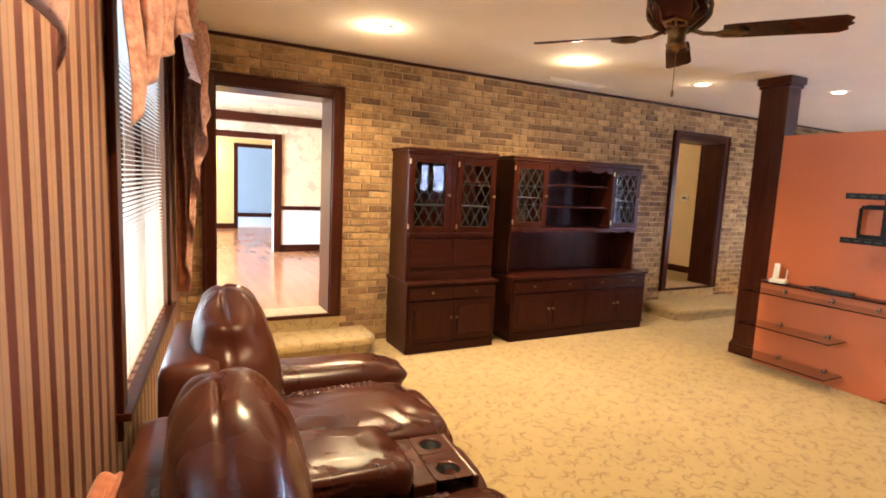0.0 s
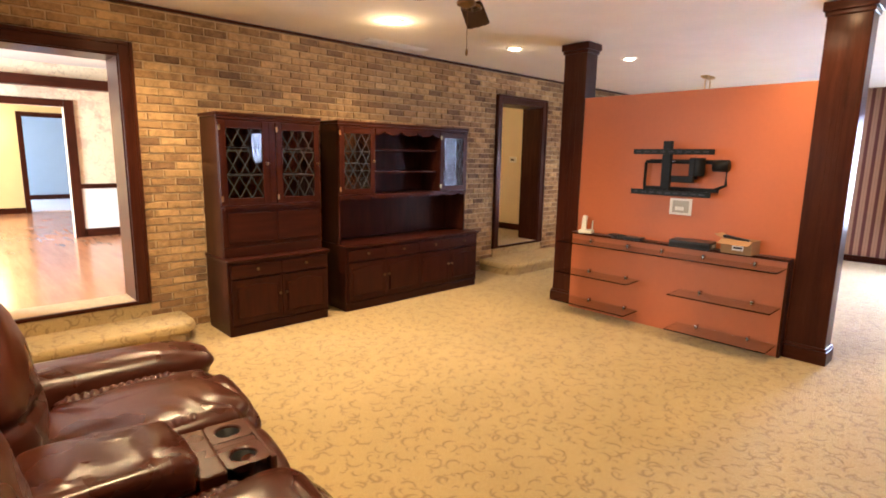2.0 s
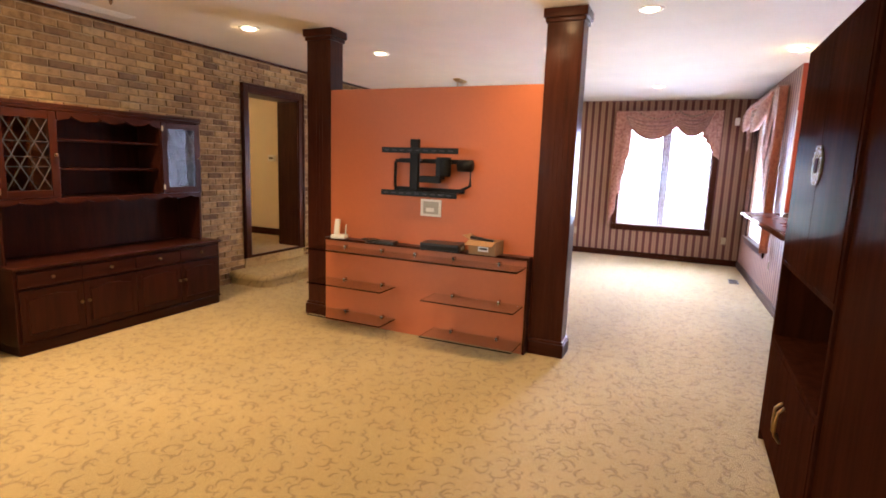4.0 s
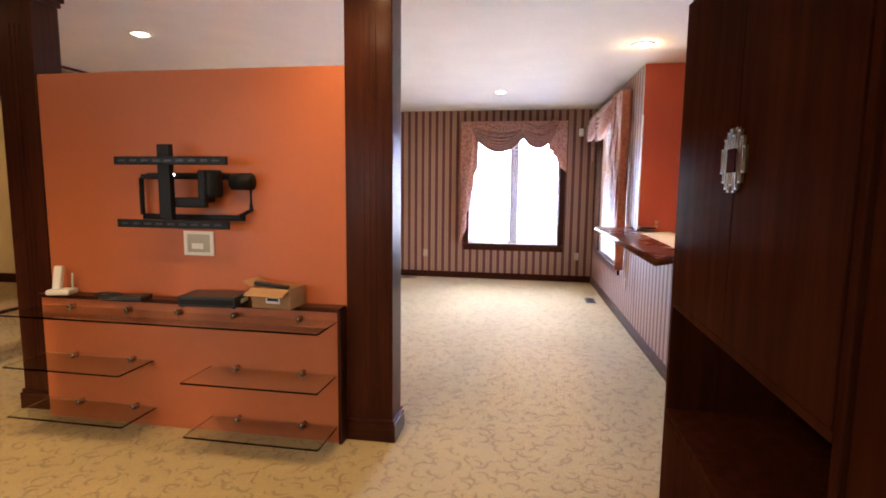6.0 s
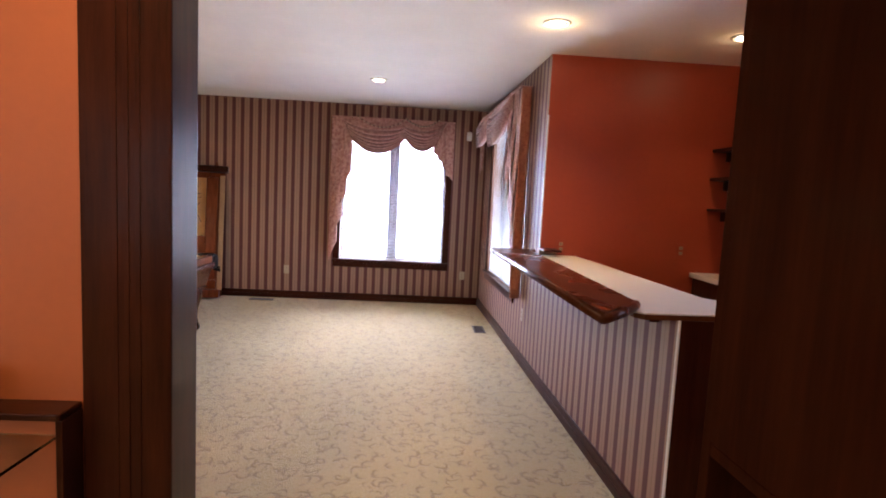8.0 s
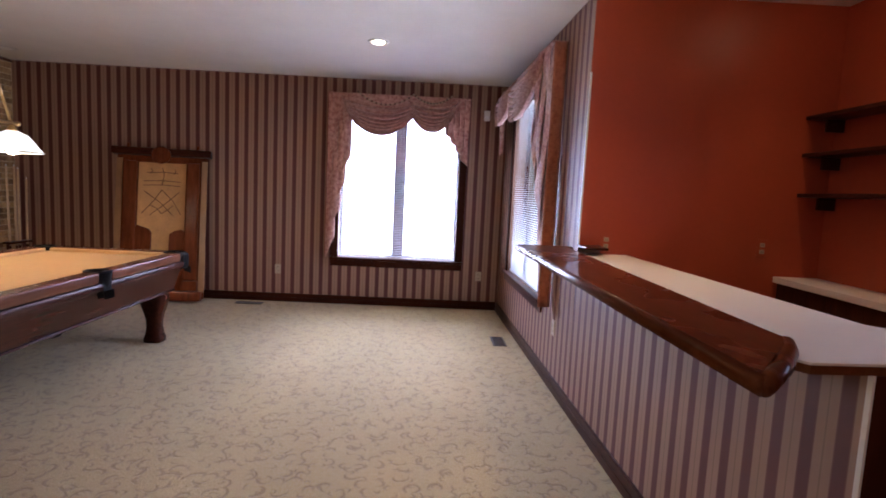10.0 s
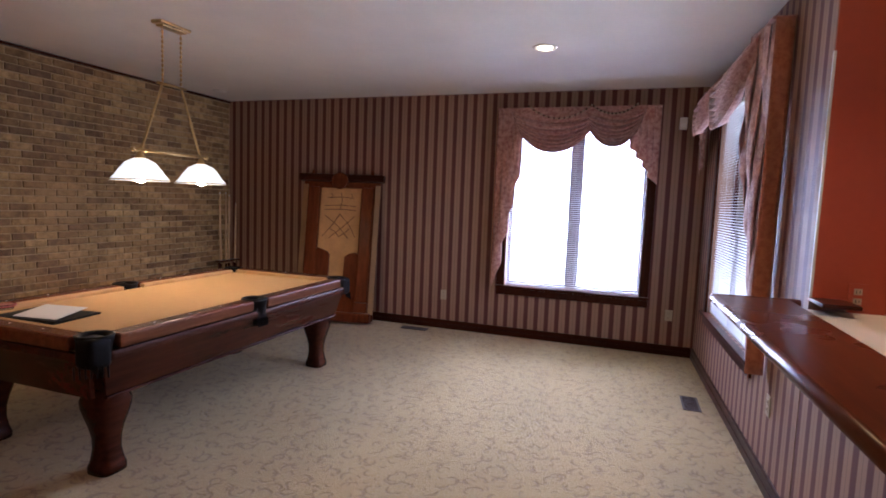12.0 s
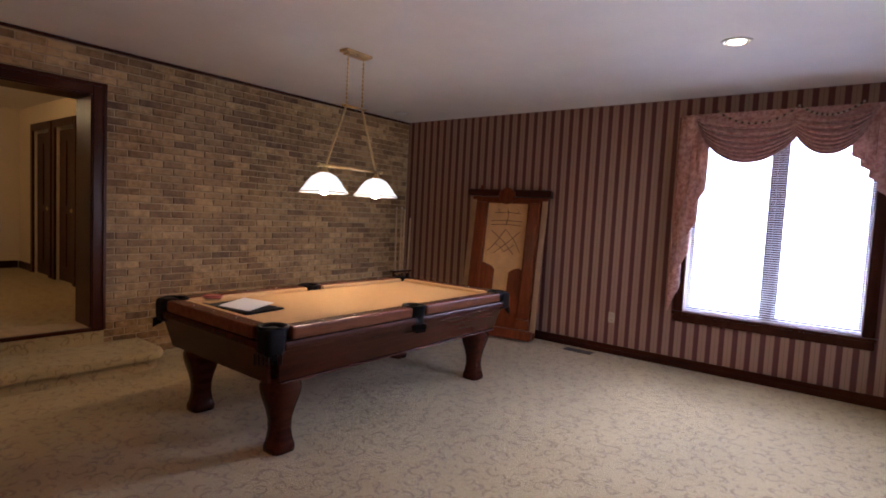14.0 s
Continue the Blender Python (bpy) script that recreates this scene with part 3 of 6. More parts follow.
structure("floor_hall", box(B(), (5.35, YB + 0.30, UP - 0.1), (8.6, 11.2, UP - 0.002)), CARPET, "beige patterned carpet of the hall", "carpet")
structure("ceiling_hall", box(B(), (5.35, YB + 0.35, 2.70), (8.6, 11.2, 2.82)), CEILING, "white hall ceiling", "ceiling")
structure("wall_hall_east", wall_mesh(4.9, 2.70, 0.12, [(0.87, 1.55, UP, 2.34), (1.80, 2.48, UP, 2.34)], UP), CREAM, "cream painted hall wall", "wall", pose(8.45, 11.1, 0, 0, 0, -90))
structure("wall_hall_west", box(B(), (5.35, 6.39, UP), (5.5, 11.1, 2.70)), CREAM, "cream painted hall wall", "wall")
structure("wall_hall_north", box(B(), (5.35, 10.95, UP), (8.45, 11.1, 2.70)), CREAM, "cream painted hall wall", "wall")
structure("baseboard_hall", box(B(), (8.425, 10.325, UP), (8.448, 10.92, UP + 0.11), 0.005), TRIM_Y, "dark wood baseboard", "baseboard")
structure("baseboard_hall_near", box(B(), (8.425, 6.4, UP), (8.448, 8.525, UP + 0.11), 0.005), TRIM_Y, "dark wood baseboard", "baseboard")
structure("baseboard_hall_north", box(B(), (5.5, 10.925, UP), (8.42, 10.948, UP + 0.11), 0.005), TRIM_X, "dark wood baseboard", "baseboard")
for k, (a, b) in enumerate(((8.62, 9.30), (9.55, 10.23))):
    d = thing("hall_door", pose(8.5, (a + b) / 2, UP), "closed dark wood panel door in the hall", "door")
    bm = box(B(), (-0.02, -0.335, 0.005), (0.02, 0.335, 2.0), 0.004)
    part("leaf", bm, TRIM, d)
    for z0, z1 in ((0.2, 0.9), (1.0, 1.85)):
        for y0, y1 in ((-0.27, -0.04), (0.04, 0.27)):
            bar_part("panel", (-0.032, y0, z0), (-0.0205, y1, z1), TRIM, d, 0.01)
    part("knob", lathe(B(), [(0.012, 0), (0.012, 0.03), (0.026, 0.04), (0.026, 0.055), (0.01, 0.065)], 14, pose(-0.022, -0.29, 0.95, 0, -90, 0)), BRASS, d, "brass knob", True)
    structure("trim_hall_door_%d" % (k + 1), box(box(B(), (8.42, a - 0.09, UP), (8.449, a, 2.44), 0.004), (8.42, b, UP), (8.449, b + 0.09, 2.44), 0.004), TRIM, "dark wood door casing", "door frame")
    structure("trim_hall_door_head_%d" % (k + 1), box(B(), (8.42, a + 0.001, 2.341), (8.449, b - 0.001, 2.44), 0.004), TRIM_Y, "dark wood door casing", "door frame")
lamp("AREA", pose(-1.42, 8.15, 1.65, 0, -90, 0), 330, (1.0, 0.93, 0.86), 1.5, 2.0)
lamp("AREA", pose(-1.42, 12.2, 1.65, 0, -90, 0), 200, (1.0, 0.93, 0.86), 1.5, 1.6)
lamp("AREA", pose(-1.42, 16.5, 1.5, 0, -90, 0), 220, DAY, 1.8, 2.2)
# unseen fixture, added to give the hall its warm light
hl = thing("added_ceiling_lamp", pose(6.6, 8.6, 2.70), "unseen small frosted ceiling lamp added to light the hall", "ceiling lamp")
part("dome", lathe(B(), [(0.14, -0.02), (0.13, -0.06), (0.08, -0.09), (0.01, -0.1)], 24), SHADE, hl, "frosted glass dome", True)
part("rim", lathe(B(), [(0.15, -0.02), (0.155, -0.01), (0.15, 0.0)], 24), BRASS, hl, "brass rim")
lamp("POINT", pose(6.6, 8.6, 2.52), 42, WARM, 0.06)


# ---- windows, blinds and drapes ----
def window(name, m, spec):
    """A wood-framed pair of sashes in a wall's opening; local frame as the wall's."""
    u0, u1, z0, z1 = spec
    w = structure(name, B(), TRIM, "dark wood framed window with white mini blinds", "window", m)
    t = 0.085
    for n_, a, b, up in (("side_casing", (u0 - t, -0.024, z0 - 0.01), (u0 + 0.006, -0.0005, z1 + t), 1), ("side_casing", (u1 - 0.006, -0.024, z0 - 0.01), (u1 + t, -0.0005, z1 + t), 1),
                         ("head_casing", (u0 + 0.0065, -0.024, z1 - 0.006), (u1 - 0.0065, -0.0005, z1 + t - 0.001), 0), ("apron", (u0 - t, -0.022, z0 - 0.11), (u1 + t, -0.0005, z0 - 0.031), 0),
                         ("sill", (u0 - t - 0.01, -0.05, z0 - 0.03), (u1 + t + 0.01, 0.11, z0 - 0.0005), 0)):
        bar_part(n_, a, b, TRIM if up else TRIM_X, w, 0.006)
    mid = (u0 + u1) / 2
    part("mullion", box(B(), (mid - 0.035, 0.10, z0), (mid + 0.035, 0.19, z1), 0.004), TRIM, w)
    for a, b in ((u0 + 0.001, mid - 0.0355), (mid + 0.0355, u1 - 0.001)):
        f = part("sash_stile", box(B(), (a, 0.13, z0), (a + 0.035, 0.17, z1)), TRIM, w)
        part("sash_stile", box(B(), (b - 0.035, 0.13, z0), (b, 0.17, z1)), TRIM, w)
        part("sash_rail", box(B(), (a + 0.0352, 0.13, z0), (b - 0.0352, 0.17, z0 + 0.035)), TRIM_X, w)
        part("sash_rail", box(B(), (a + 0.0352, 0.13, z1 - 0.035), (b - 0.0352, 0.17, z1)), TRIM_X, w)
        pane = part("pane", box(B(), (a + 0.036, 0.147, z0 + 0.036), (b - 0.036, 0.151, z1 - 0.036)), GLASS, f, "clear glass")
        pane.visible_shadow = False
    return w


def blinds(m, spec, label, tilt=14):
    u0, u1, z0, z1 = spec
    w = thing("window_blinds", m @ Matrix.Translation(((u0 + u1) / 2, 0.03, z0)), label, "blinds", "window blinds")
    hw, h = (u1 - u0) / 2 - 0.012, z1 - z0
    bar_part("headrail", (-hw, -0.014, h - 0.03), (hw, 0.014, h - 0.003), PLASTIC, w)
    bar_part("bottom_rail", (-hw, -0.012, 0.004), (hw, 0.012, 0.018), PLASTIC, w)
    bm = B()
    prism(bm, [(-0.0125, -0.0006), (-0.006, 0.0008), (0.006, 0.0008), (0.0125, -0.0006), (0.006, 0.0002), (-0.006, 0.0002)], 2 * hw, pose(-hw, 0, 0, 0, 0, -90))
    bmesh.ops.transform(bm, matrix=pose(0, 0, 0, tilt, 0, 0), verts=bm.verts)
    first, k = part("slat", bm, SLAT, w), 0
    z = 0.032
    first.location = (0, 0, z)
    while z < h - 0.06:
        z += 0.0215
        o = new("slat", first.data)
        o.parent, o.location = w, (0, 0, z)
    for u in (-hw * 0.62, 0.0, hw * 0.62):
        part("ladder_cord", tube(B(), [(u, -0.0135, 0.01), (u, -0.0135, h - 0.01)], 0.0012, 5), PLASTIC, w)


def drapes(m, u0, u1, ztop, long_side, low, high, label, deep=0.45):
    """A swagged valance with a long and a short cascade; long_side -1 is at u0."""
    w = thing("drapes", m @ Matrix.Translation((0, -0.03, 0)), label, "drapes", "drapes")
    width = u1 - u0

    def put(name, fn, nu, nv, mat, lab=""):
        o = part(name, sheet(B(), fn, nu, nv), mat, w, lab, True)
        s = o.modifiers.new("cloth", "SOLIDIFY")
        s.thickness = 0.004
        return o

    bar_part("board", (u0, -0.09, ztop - 0.02), (u1, 0.028, ztop - 0.002), FABRIC, w)

    def swag(a, b, drop, out):
        def fn(s, r):
            sag = (4 * s * (1 - s)) ** 0.75
            fold = abs(math.sin(r * r * math.pi * 7.5 + 0.4 * math.sin(s * 5))) ** 0.6
            z = ztop - 0.012 - r * (0.10 + drop * sag) - 0.022 * fold * sag * min(1, r * 3)
            return (a + (b - a) * (s + 0.04 * (1 - 2 * s) * r), -out - 0.035 * sag * math.sin(r * math.pi * 0.8) - 0.070 * fold * (0.3 + sag) * min(1, r * 3), z)
        return fn
    first, second = (u0 + 0.08 * width, u0 + 0.66 * width), (u0 + 0.54 * width, u0 + 0.92 * width)
    if long_side > 0:
        first, second = (u1 - 0.66 * width, u1 - 0.08 * width), (u1 - 0.92 * width, u1 - 0.54 * width)
    put("swag", swag(*first, 0.36, 0.092), 48, 110, FABRIC)
    put("swag", swag(*second, 0.30, 0.104), 40, 100, FABRIC)

    def cascade(outer, inner, bottom_outer, bottom_inner, folds):
        def fn(s, r):
            # s from the outer edge inwards, r downwards; the cloth runs in and doubles back in each fold, and the hem climbs with it
            k = min(math.floor(s * folds), folds - 1)
            f = s * folds - k
            reach = 1.65 * f / 0.62 if f < 0.62 else 1.65 - (f - 0.62) / 0.38 * 0.65
            u = outer + (inner - outer) * (k + reach) / (folds + 0.65)
            z = ztop - 0.008 + (bottom_outer + (bottom_inner - bottom_outer) * s ** 0.85 - ztop) * r
            turn = math.sin(math.pi * min(1.0, f / 0.62))
            return (u, -0.050 - deep * (0.040 * k + 0.030 * turn + (0.040 if f > 0.62 else 0.0) * (f - 0.62) / 0.38) - 0.010 * math.sin(r * 9 + s * 5), z)
        return fn
    if long_side < 0:
        put("cascade", cascade(u0, u0 + 0.17 * width, low, ztop - 0.62, 4), 84, 40, FABRIC)
        put("cascade", cascade(u1, u1 - 0.17 * width, high, ztop - 0.40, 4), 84, 30, FABRIC)
        put("cascade_return", lambda s, r: (u0 - 0.004, -0.075 + 0.095 * s, ztop - 0.01 + (low + 0.05 - ztop) * r), 4, 20, LINING, "rust coloured lining")
    else:
        put("cascade", cascade(u1, u1 - 0.17 * width, low, ztop - 0.62, 4), 84, 40, FABRIC)
        put("cascade", cascade(u0, u0 + 0.17 * width, high, ztop - 0.40, 4), 84, 30, FABRIC)
        put("cascade_return", lambda s, r: (u1 + 0.004, -0.075 + 0.095 * s, ztop - 0.01 + (low + 0.05 - ztop) * r), 4, 20, LINING, "rust coloured lining")


def bead_garland(m, u0, u1, ztop):
    """A string of small wooden beads looped in two sags over a valance."""
    g = thing("bead_garland", m @ Matrix.Translation((0, -0.30, 0)), "string of pale and dark wooden beads draped over the valance", "garland")
    runs = ((u0 + 0.22 * (u1 - u0), u0 + 0.60 * (u1 - u0), 0.13), (u0 + 0.60 * (u1 - u0), u0 + 0.86 * (u1 - u0), 0.09))
    k = 0
    for a, b, drop in runs:
        pts = []
        for i in range(25):
            s = i / 24
            pts.append((a + (b - a) * s, 0.0, ztop - 0.02 - drop * 4 * s * (1 - s)))
        part("string", tube(B(), [(a, 0.24, ztop - 0.004)] + pts + [(b, 0.24, ztop - 0.004)], 0.0025, 5), CARD, g)
        for x, y, z in pts:
            part("bead", lathe(B(), [(0.003, -0.010), (0.010, -0.005), (0.010, 0.005), (0.003, 0.010)], 10, pose(x, y, z, 0, 90, 0)), IVORY if k % 2 else DARKMETAL, g, "", True)
            k += 1


window("window_1", W_M, WIN_W)
window("window_2", W_M, WIN_W2)
window("window_3", E_M, WIN_E)
window("window_4", R_M, WIN_R)
window("window_5", K_M, WIN_K)
blinds(W_M, WIN_W, "white mini blinds lowered over the window behind the sofa")
blinds(W_M, WIN_W2, "white mini blinds lowered over a window")
blinds(E_M, WIN_E, "white mini blinds lowered over the far window")
blinds(R_M, WIN_R, "white mini blinds lowered over the window beside the bar")
drapes(W_M, WIN_W[0] - 0.20, WIN_W[1] + 0.62, 2.62, 1, 0.62, 1.74, "rose damask swag valance with cascades behind the sofa", 1.1)
drapes(W_M, WIN_W2[0] - 0.45, WIN_W2[1] + 0.26, 2.62, -1, 0.62, 1.78, "rose damask swag valance with cascades", 1.1)
drapes(E_M, WIN_E[0] - 0.13, WIN_E[1] + 0.09, 2.56, -1, 0.57, 1.77, "rose damask swag valance with one long cascade on the far window")
drapes(R_M, WIN_R[0] - 0.50, WIN_R[1] + 0.34, 2.60, 1, 0.55, 1.88, "rose damask swag valance with one long cascade beside the bar")
bead_garland(E_M, WIN_E[0] - 0.13, WIN_E[1] + 0.09, 2.56)
for m, (u0, u1, z0, z1), power, tint, spread in ((W_M, WIN_W, 22, SOFTDAY, 150), (W_M, WIN_W2, 8, SOFTDAY, 150), (E_M, WIN_E, 100, DAY, 130), (R_M, WIN_R, 24, DAY, 130), (K_M, WIN_K, 14, DAY, 150)):
    pane_light = lamp("AREA", m @ pose((u0 + u1) / 2, 0.235, (z0 + z1) / 2, -90, 0, 0), power, tint, u1 - u0, z1 - z0)
    pane_light.data.spread = radians(spread)
# lamps added outside the far windows: steep sky light to carpet, upward ceiling fill
for m, (u0, u1, z0, z1), dip, power, tint in ((E_M, WIN_E, 40, 340, DAY), (E_M, WIN_E, -26, 220, SOFTDAY), (R_M, WIN_R, 40, 70, DAY), (R_M, WIN_R, -26, 50, SOFTDAY)):
    rise = 1.1 * math.tan(radians(dip))
    outer = lamp("AREA", m @ pose((u0 + u1) / 2, 1.15, (z0 + z1) / 2 + rise, -90 + dip, 0, 0), power, tint, u1 - u0, z1 - z0)
    outer.data.spread = radians(80)


# ---- recessed lights and ceiling vent ----
def downlight(x, y, lit, power=0, cone=146, spill=0.11):
    d = thing("recessed_light", pose(x, y, H), "recessed ceiling spotlight with a white trim ring" + (", lit" if lit else ", unlit"), "ceiling light", "recessed lights")
    part("trim_ring", lathe(B(), [(0.098, 0.0), (0.096, -0.006), (0.078, -0.009), (0.072, -0.003), (0.072, 0.0)], 32), WHITE, d, "", True)
    part("bulb", lathe(B(), [(0.060, -0.002), (0.058, -0.010), (0.040, -0.018), (0.012, -0.022)], 24), BULB if lit else SHADE, d, "glowing bulb" if lit else "frosted bulb", True)
    if lit:
        spot = lamp("SPOT", pose(x, y, H - 0.035), power * 2.2, WARM, 0.05)
        spot.data.spot_size, spot.data.spot_blend = radians(cone), 0.9
        lamp("POINT", pose(x, y, H - 0.065), power * spill, WARM, 0.035)


# the one at (1.45, 2.6) is unseen, added to light the window wall
for x, y, p, cone in ((2.28, 5.12, 108, 144), (4.147, 5.03, 104, 140), (5.788, 4.99, 11, 80), (7.126, 4.36, 1.2, 100), (5.60, 2.08, 24, 140), (6.22, 1.47, 4, 100), (1.45, 2.6, 84, 172), (4.72, 2.36, 46, 146),
                      (10.172, 1.60, 4, 120), (8.0, 0.25, 44, 104), (8.02, -1.10, 14, 110)):
    downlight(x, y, True, p, cone, 0.065 if p > 50 else 0.10)
downlight(11.2, 5.65, False)
v = thing("ceiling_vent", pose(4.78, 5.80, H), "white slotted ceiling air vent near the brick wall", "vent")
bar_part("frame", (-0.40, -0.075, -0.008), (0.40, 0.075, -0.0005), WHITE, v)
for k in range(7):
    bar_part("slat", (-0.375, -0.06 + k * 0.019, -0.013), (0.375, -0.051 + k * 0.019, -0.0085), WHITE, v, 0.002)

# ---- columns ----
def column(x, y0, y1, label):
    c = thing("column", pose(x + 0.10, (y0 + y1) / 2, 0), label, "column", "columns")
    w, d = (y1 - y0) / 2, 0.10
    part("shaft", box(B(), (-d, -w, 0.0), (d, w, H - 0.002), 0.006), TRIM, c)
    bm = box(B(), (-d - 0.02, -w - 0.02, 0), (d + 0.02, w + 0.02, 0.11), 0.004)
    box(bm, (-d - 0.012, -w - 0.012, 0.1105), (d + 0.012, w + 0.012, 0.135), 0.006)
    part("plinth", bm, TRIM_Y, c)
    bm = box(B(), (-d - 0.028, -w - 0.028, H - 0.07), (d + 0.028, w + 0.028, H - 0.003), 0.006)
    box(bm, (-d - 0.014, -w - 0.014, H - 0.105), (d + 0.014, w + 0.014, H - 0.0705), 0.008)
    part("capital", bm, TRIM_Y, c)
    for k in range(3):
        bar_part("flute", (-d - 0.003, -0.045 + k * 0.035, 0.3), (-d - 0.0003, -0.03 + k * 0.035, H - 0.25), TRIM, c, 0.001)


column(5.99, 1.912, 2.19, "dark wood square column beside the passage")
column(5.99, 4.21, 4.478, "dark wood square column near the brick wall")


# ---- partition: shelf panel, glass shelves, television bracket ----
sp = thing("shelf_panel", pose(0, 0, 0), "low terracotta shelf panel with a dark wood ledge and glass shelves", "shelf unit")
part("panel", box(B(), (5.912, 2.215, 0.0), (5.9985, 4.205, 0.795), 0.003), TERRACOTTA, sp)
bar_part("ledge", (5.885, 2.195, 0.7955), (5.9985, 4.207, 0.818), TRIM_Y, sp, 0.005, "dark wood ledge")
bar_part("end_board", (5.895, 2.193, 0.0), (5.9985, 2.2145, 0.795), TRIM, sp, 0.004, "dark wood end board")
for y0, y1, z, clips, corner in ((2.215, 4.203, 0.74, (2.44, 2.85, 3.22, 3.56, 3.96), 0.008), (2.225, 3.03, 0.415, (2.43, 2.85), 0.008), (2.225, 3.03, 0.10, (2.43, 2.85), 0.008),
                          (3.42, 4.20, 0.425, (3.555, 3.965), 0.008), (3.42, 4.20, 0.12, (3.55, 3.945), 0.008)):
    bm = prism(B(), [(5.62, y0 + corner), (5.62 + corner * 0.8, y0), (5.911, y0), (5.911, y1), (5.62, y1)], 0.010)
    bmesh.ops.transform(bm, matrix=Matrix(((1, 0, 0, 0), (0, 0, 1, 0), (0, 1, 0, z - 0.005), (0, 0, 0, 1))), verts=bm.verts)
    g = part("glass_shelf", bm, SHELFGLASS, sp, "greenish glass shelf")
    for y in clips:
        part("clip", box(lathe(B(), [(0.012, 0), (0.012, 0.045), (0.009, 0.05)], 14, pose(5.911, y, z + 0.013, 0, -90, 0)), (5.865, y - 0.008, z - 0.016), (5.911, y + 0.008, z - 0.0055), 0.003), CHROME, g, "chrome clip", True)

tv = thing("tv_bracket", pose(5.999, 3.14, 1.5), "black metal swivel television wall bracket", "wall bracket")
bar_part("wall_plate", (-0.02, -0.32, -0.20), (-0.0005, 0.36, -0.165), BLACK, tv)
part("frame_loop", tube(B(), [(-0.03, -0.30, -0.17), (-0.05, -0.385, -0.13), (-0.05, -0.385, 0.03), (-0.03, -0.30, 0.07), (-0.03, 0.30, 0.07), (-0.04, 0.34, 0.05), (-0.04, 0.34, -0.17)], 0.014, 8), BLACK, tv)
bar_part("top_rail", (-0.045, -0.32, 0.075), (-0.0205, 0.34, 0.045), BLACK, tv)
bar_part("mast", (-0.16, 0.055, -0.19), (-0.12, 0.135, 0.245), BLACK, tv, 0.006)
for z in (0.15, -0.215):
    bm = box(B(), (-0.175, -0.315, z - 0.024), (-0.1605, 0.405, z + 0.024), 0.004)
    r = part("cross_bar", bm, BLACK, tv)
    for k in range(9):
        bar_part("slot", (-0.1765, -0.27 + k * 0.075, z - 0.006), (-0.1752, -0.225 + k * 0.075, z + 0.006), BLACKPLASTIC, r, 0.001)
part("arm", box(box(B(), (-0.12, -0.14, -0.09), (-0.02, -0.09, 0.10), 0.01), (-0.13, -0.14, -0.12), (-0.09, 0.06, -0.06), 0.01), BLACK, tv)
part("hinge", lathe(B(), [(0.045, -0.08), (0.05, -0.06), (0.05, 0.06), (0.045, 0.08)], 20, pose(-0.07, -0.16, 0.02)), BLACK, tv, "", True)
part("swivel_hub", lathe(B(), [(0.05, -0.06), (0.05, 0.06)], 20, pose(-0.06, -0.34, 0.035, 90, 0, 0)), BLACK, tv, "", True)
part("bolt", lathe(B(), [(0.008, 0), (0.008, 0.008)], 10, pose(-0.162, 0.02, 0.07, 0, -90, 0)), CHROME, tv, "bright bolt")

cp = thing("cable_plate", pose(5.999, 3.135, 1.158), "white recessed cable box in the partition wall", "wall plate")
part("frame", box(box(box(box(B(), (-0.008, -0.1, 0.055), (0, 0.1, 0.075), 0.002), (-0.008, -0.1, -0.075), (0, 0.1, -0.055), 0.002), (-0.008, -0.1, -0.055), (0, -0.075, 0.055), 0.002), (-0.008, 0.075, -0.055), (0, 0.1, 0.055), 0.002), PLASTIC, cp)
# the recess is flat; the shade inside it is put into the grey
bar_part("recess", (-0.002, -0.075, -0.055), (0, 0.075, 0.055), plain("recess_shade_grey", (0.38, 0.36, 0.30), 0.6), cp)
bar_part("socket", (-0.006, -0.03, -0.035), (-0.0022, 0.05, 0.0), PLASTIC, cp)

LED = 0.8185
ph = thing("cordless_phone", pose(5.90, 4.04, LED, 0, 0, 15), "white cordless phone base with handset on the shelf ledge", "phone")
bar_part("base", (-0.05, -0.07, 0), (0.06, 0.07, 0.035), PLASTIC, ph, 0.012)
part("handset", box(B(), (-0.02, -0.025, 0), (0.02, 0.025, 0.15), 0.012, pose(0.01, 0.03, 0.03, 0, 14, 0)), PLASTIC, ph)
part("antenna", tube(B(), [(0.03, -0.05, 0.03), (0.035, -0.055, 0.13)], 0.006), PLASTIC, ph)
cb = thing("cable_bundle", pose(5.86, 3.55, LED, 0, 0, 6), "tangle of black cables and a flat black adapter", "cables")
bar_part("adapter", (-0.06, -0.14, 0), (0.05, 0.03, 0.03), BLACKPLASTIC, cb, 0.006)
random.seed(4)
for k in range(3):
    pts, a0 = [], k * 1.3
    for i in range(30):
        a = a0 + i * 0.5
        pts.append((0.04 * math.cos(a) - 0.01, 0.10 * math.sin(a) + 0.06 + 0.02 * k, 0.006 + 0.012 * k + 0.004 * math.sin(i)))
    part("cable", tube(B(), pts, 0.0045, 6), BLACKPLASTIC, cb, "", True)
bx = thing("set_top_box", pose(5.85, 2.94, LED, 0, 0, 5), "black set-top box on the shelf ledge", "electronics")
bar_part("case", (-0.11, -0.17, 0.006), (0.09, 0.17, 0.068), BLACKPLASTIC, bx, 0.006)
bar_part("front_strip", (-0.1125, -0.16, 0.02), (-0.1105, 0.16, 0.05), BLACK, bx, 0.001)
bar_part("label", (-0.04, -0.1725, 0.02), (0.05, -0.1705, 0.045), PLASTIC, bx, 0.001, "pale label")
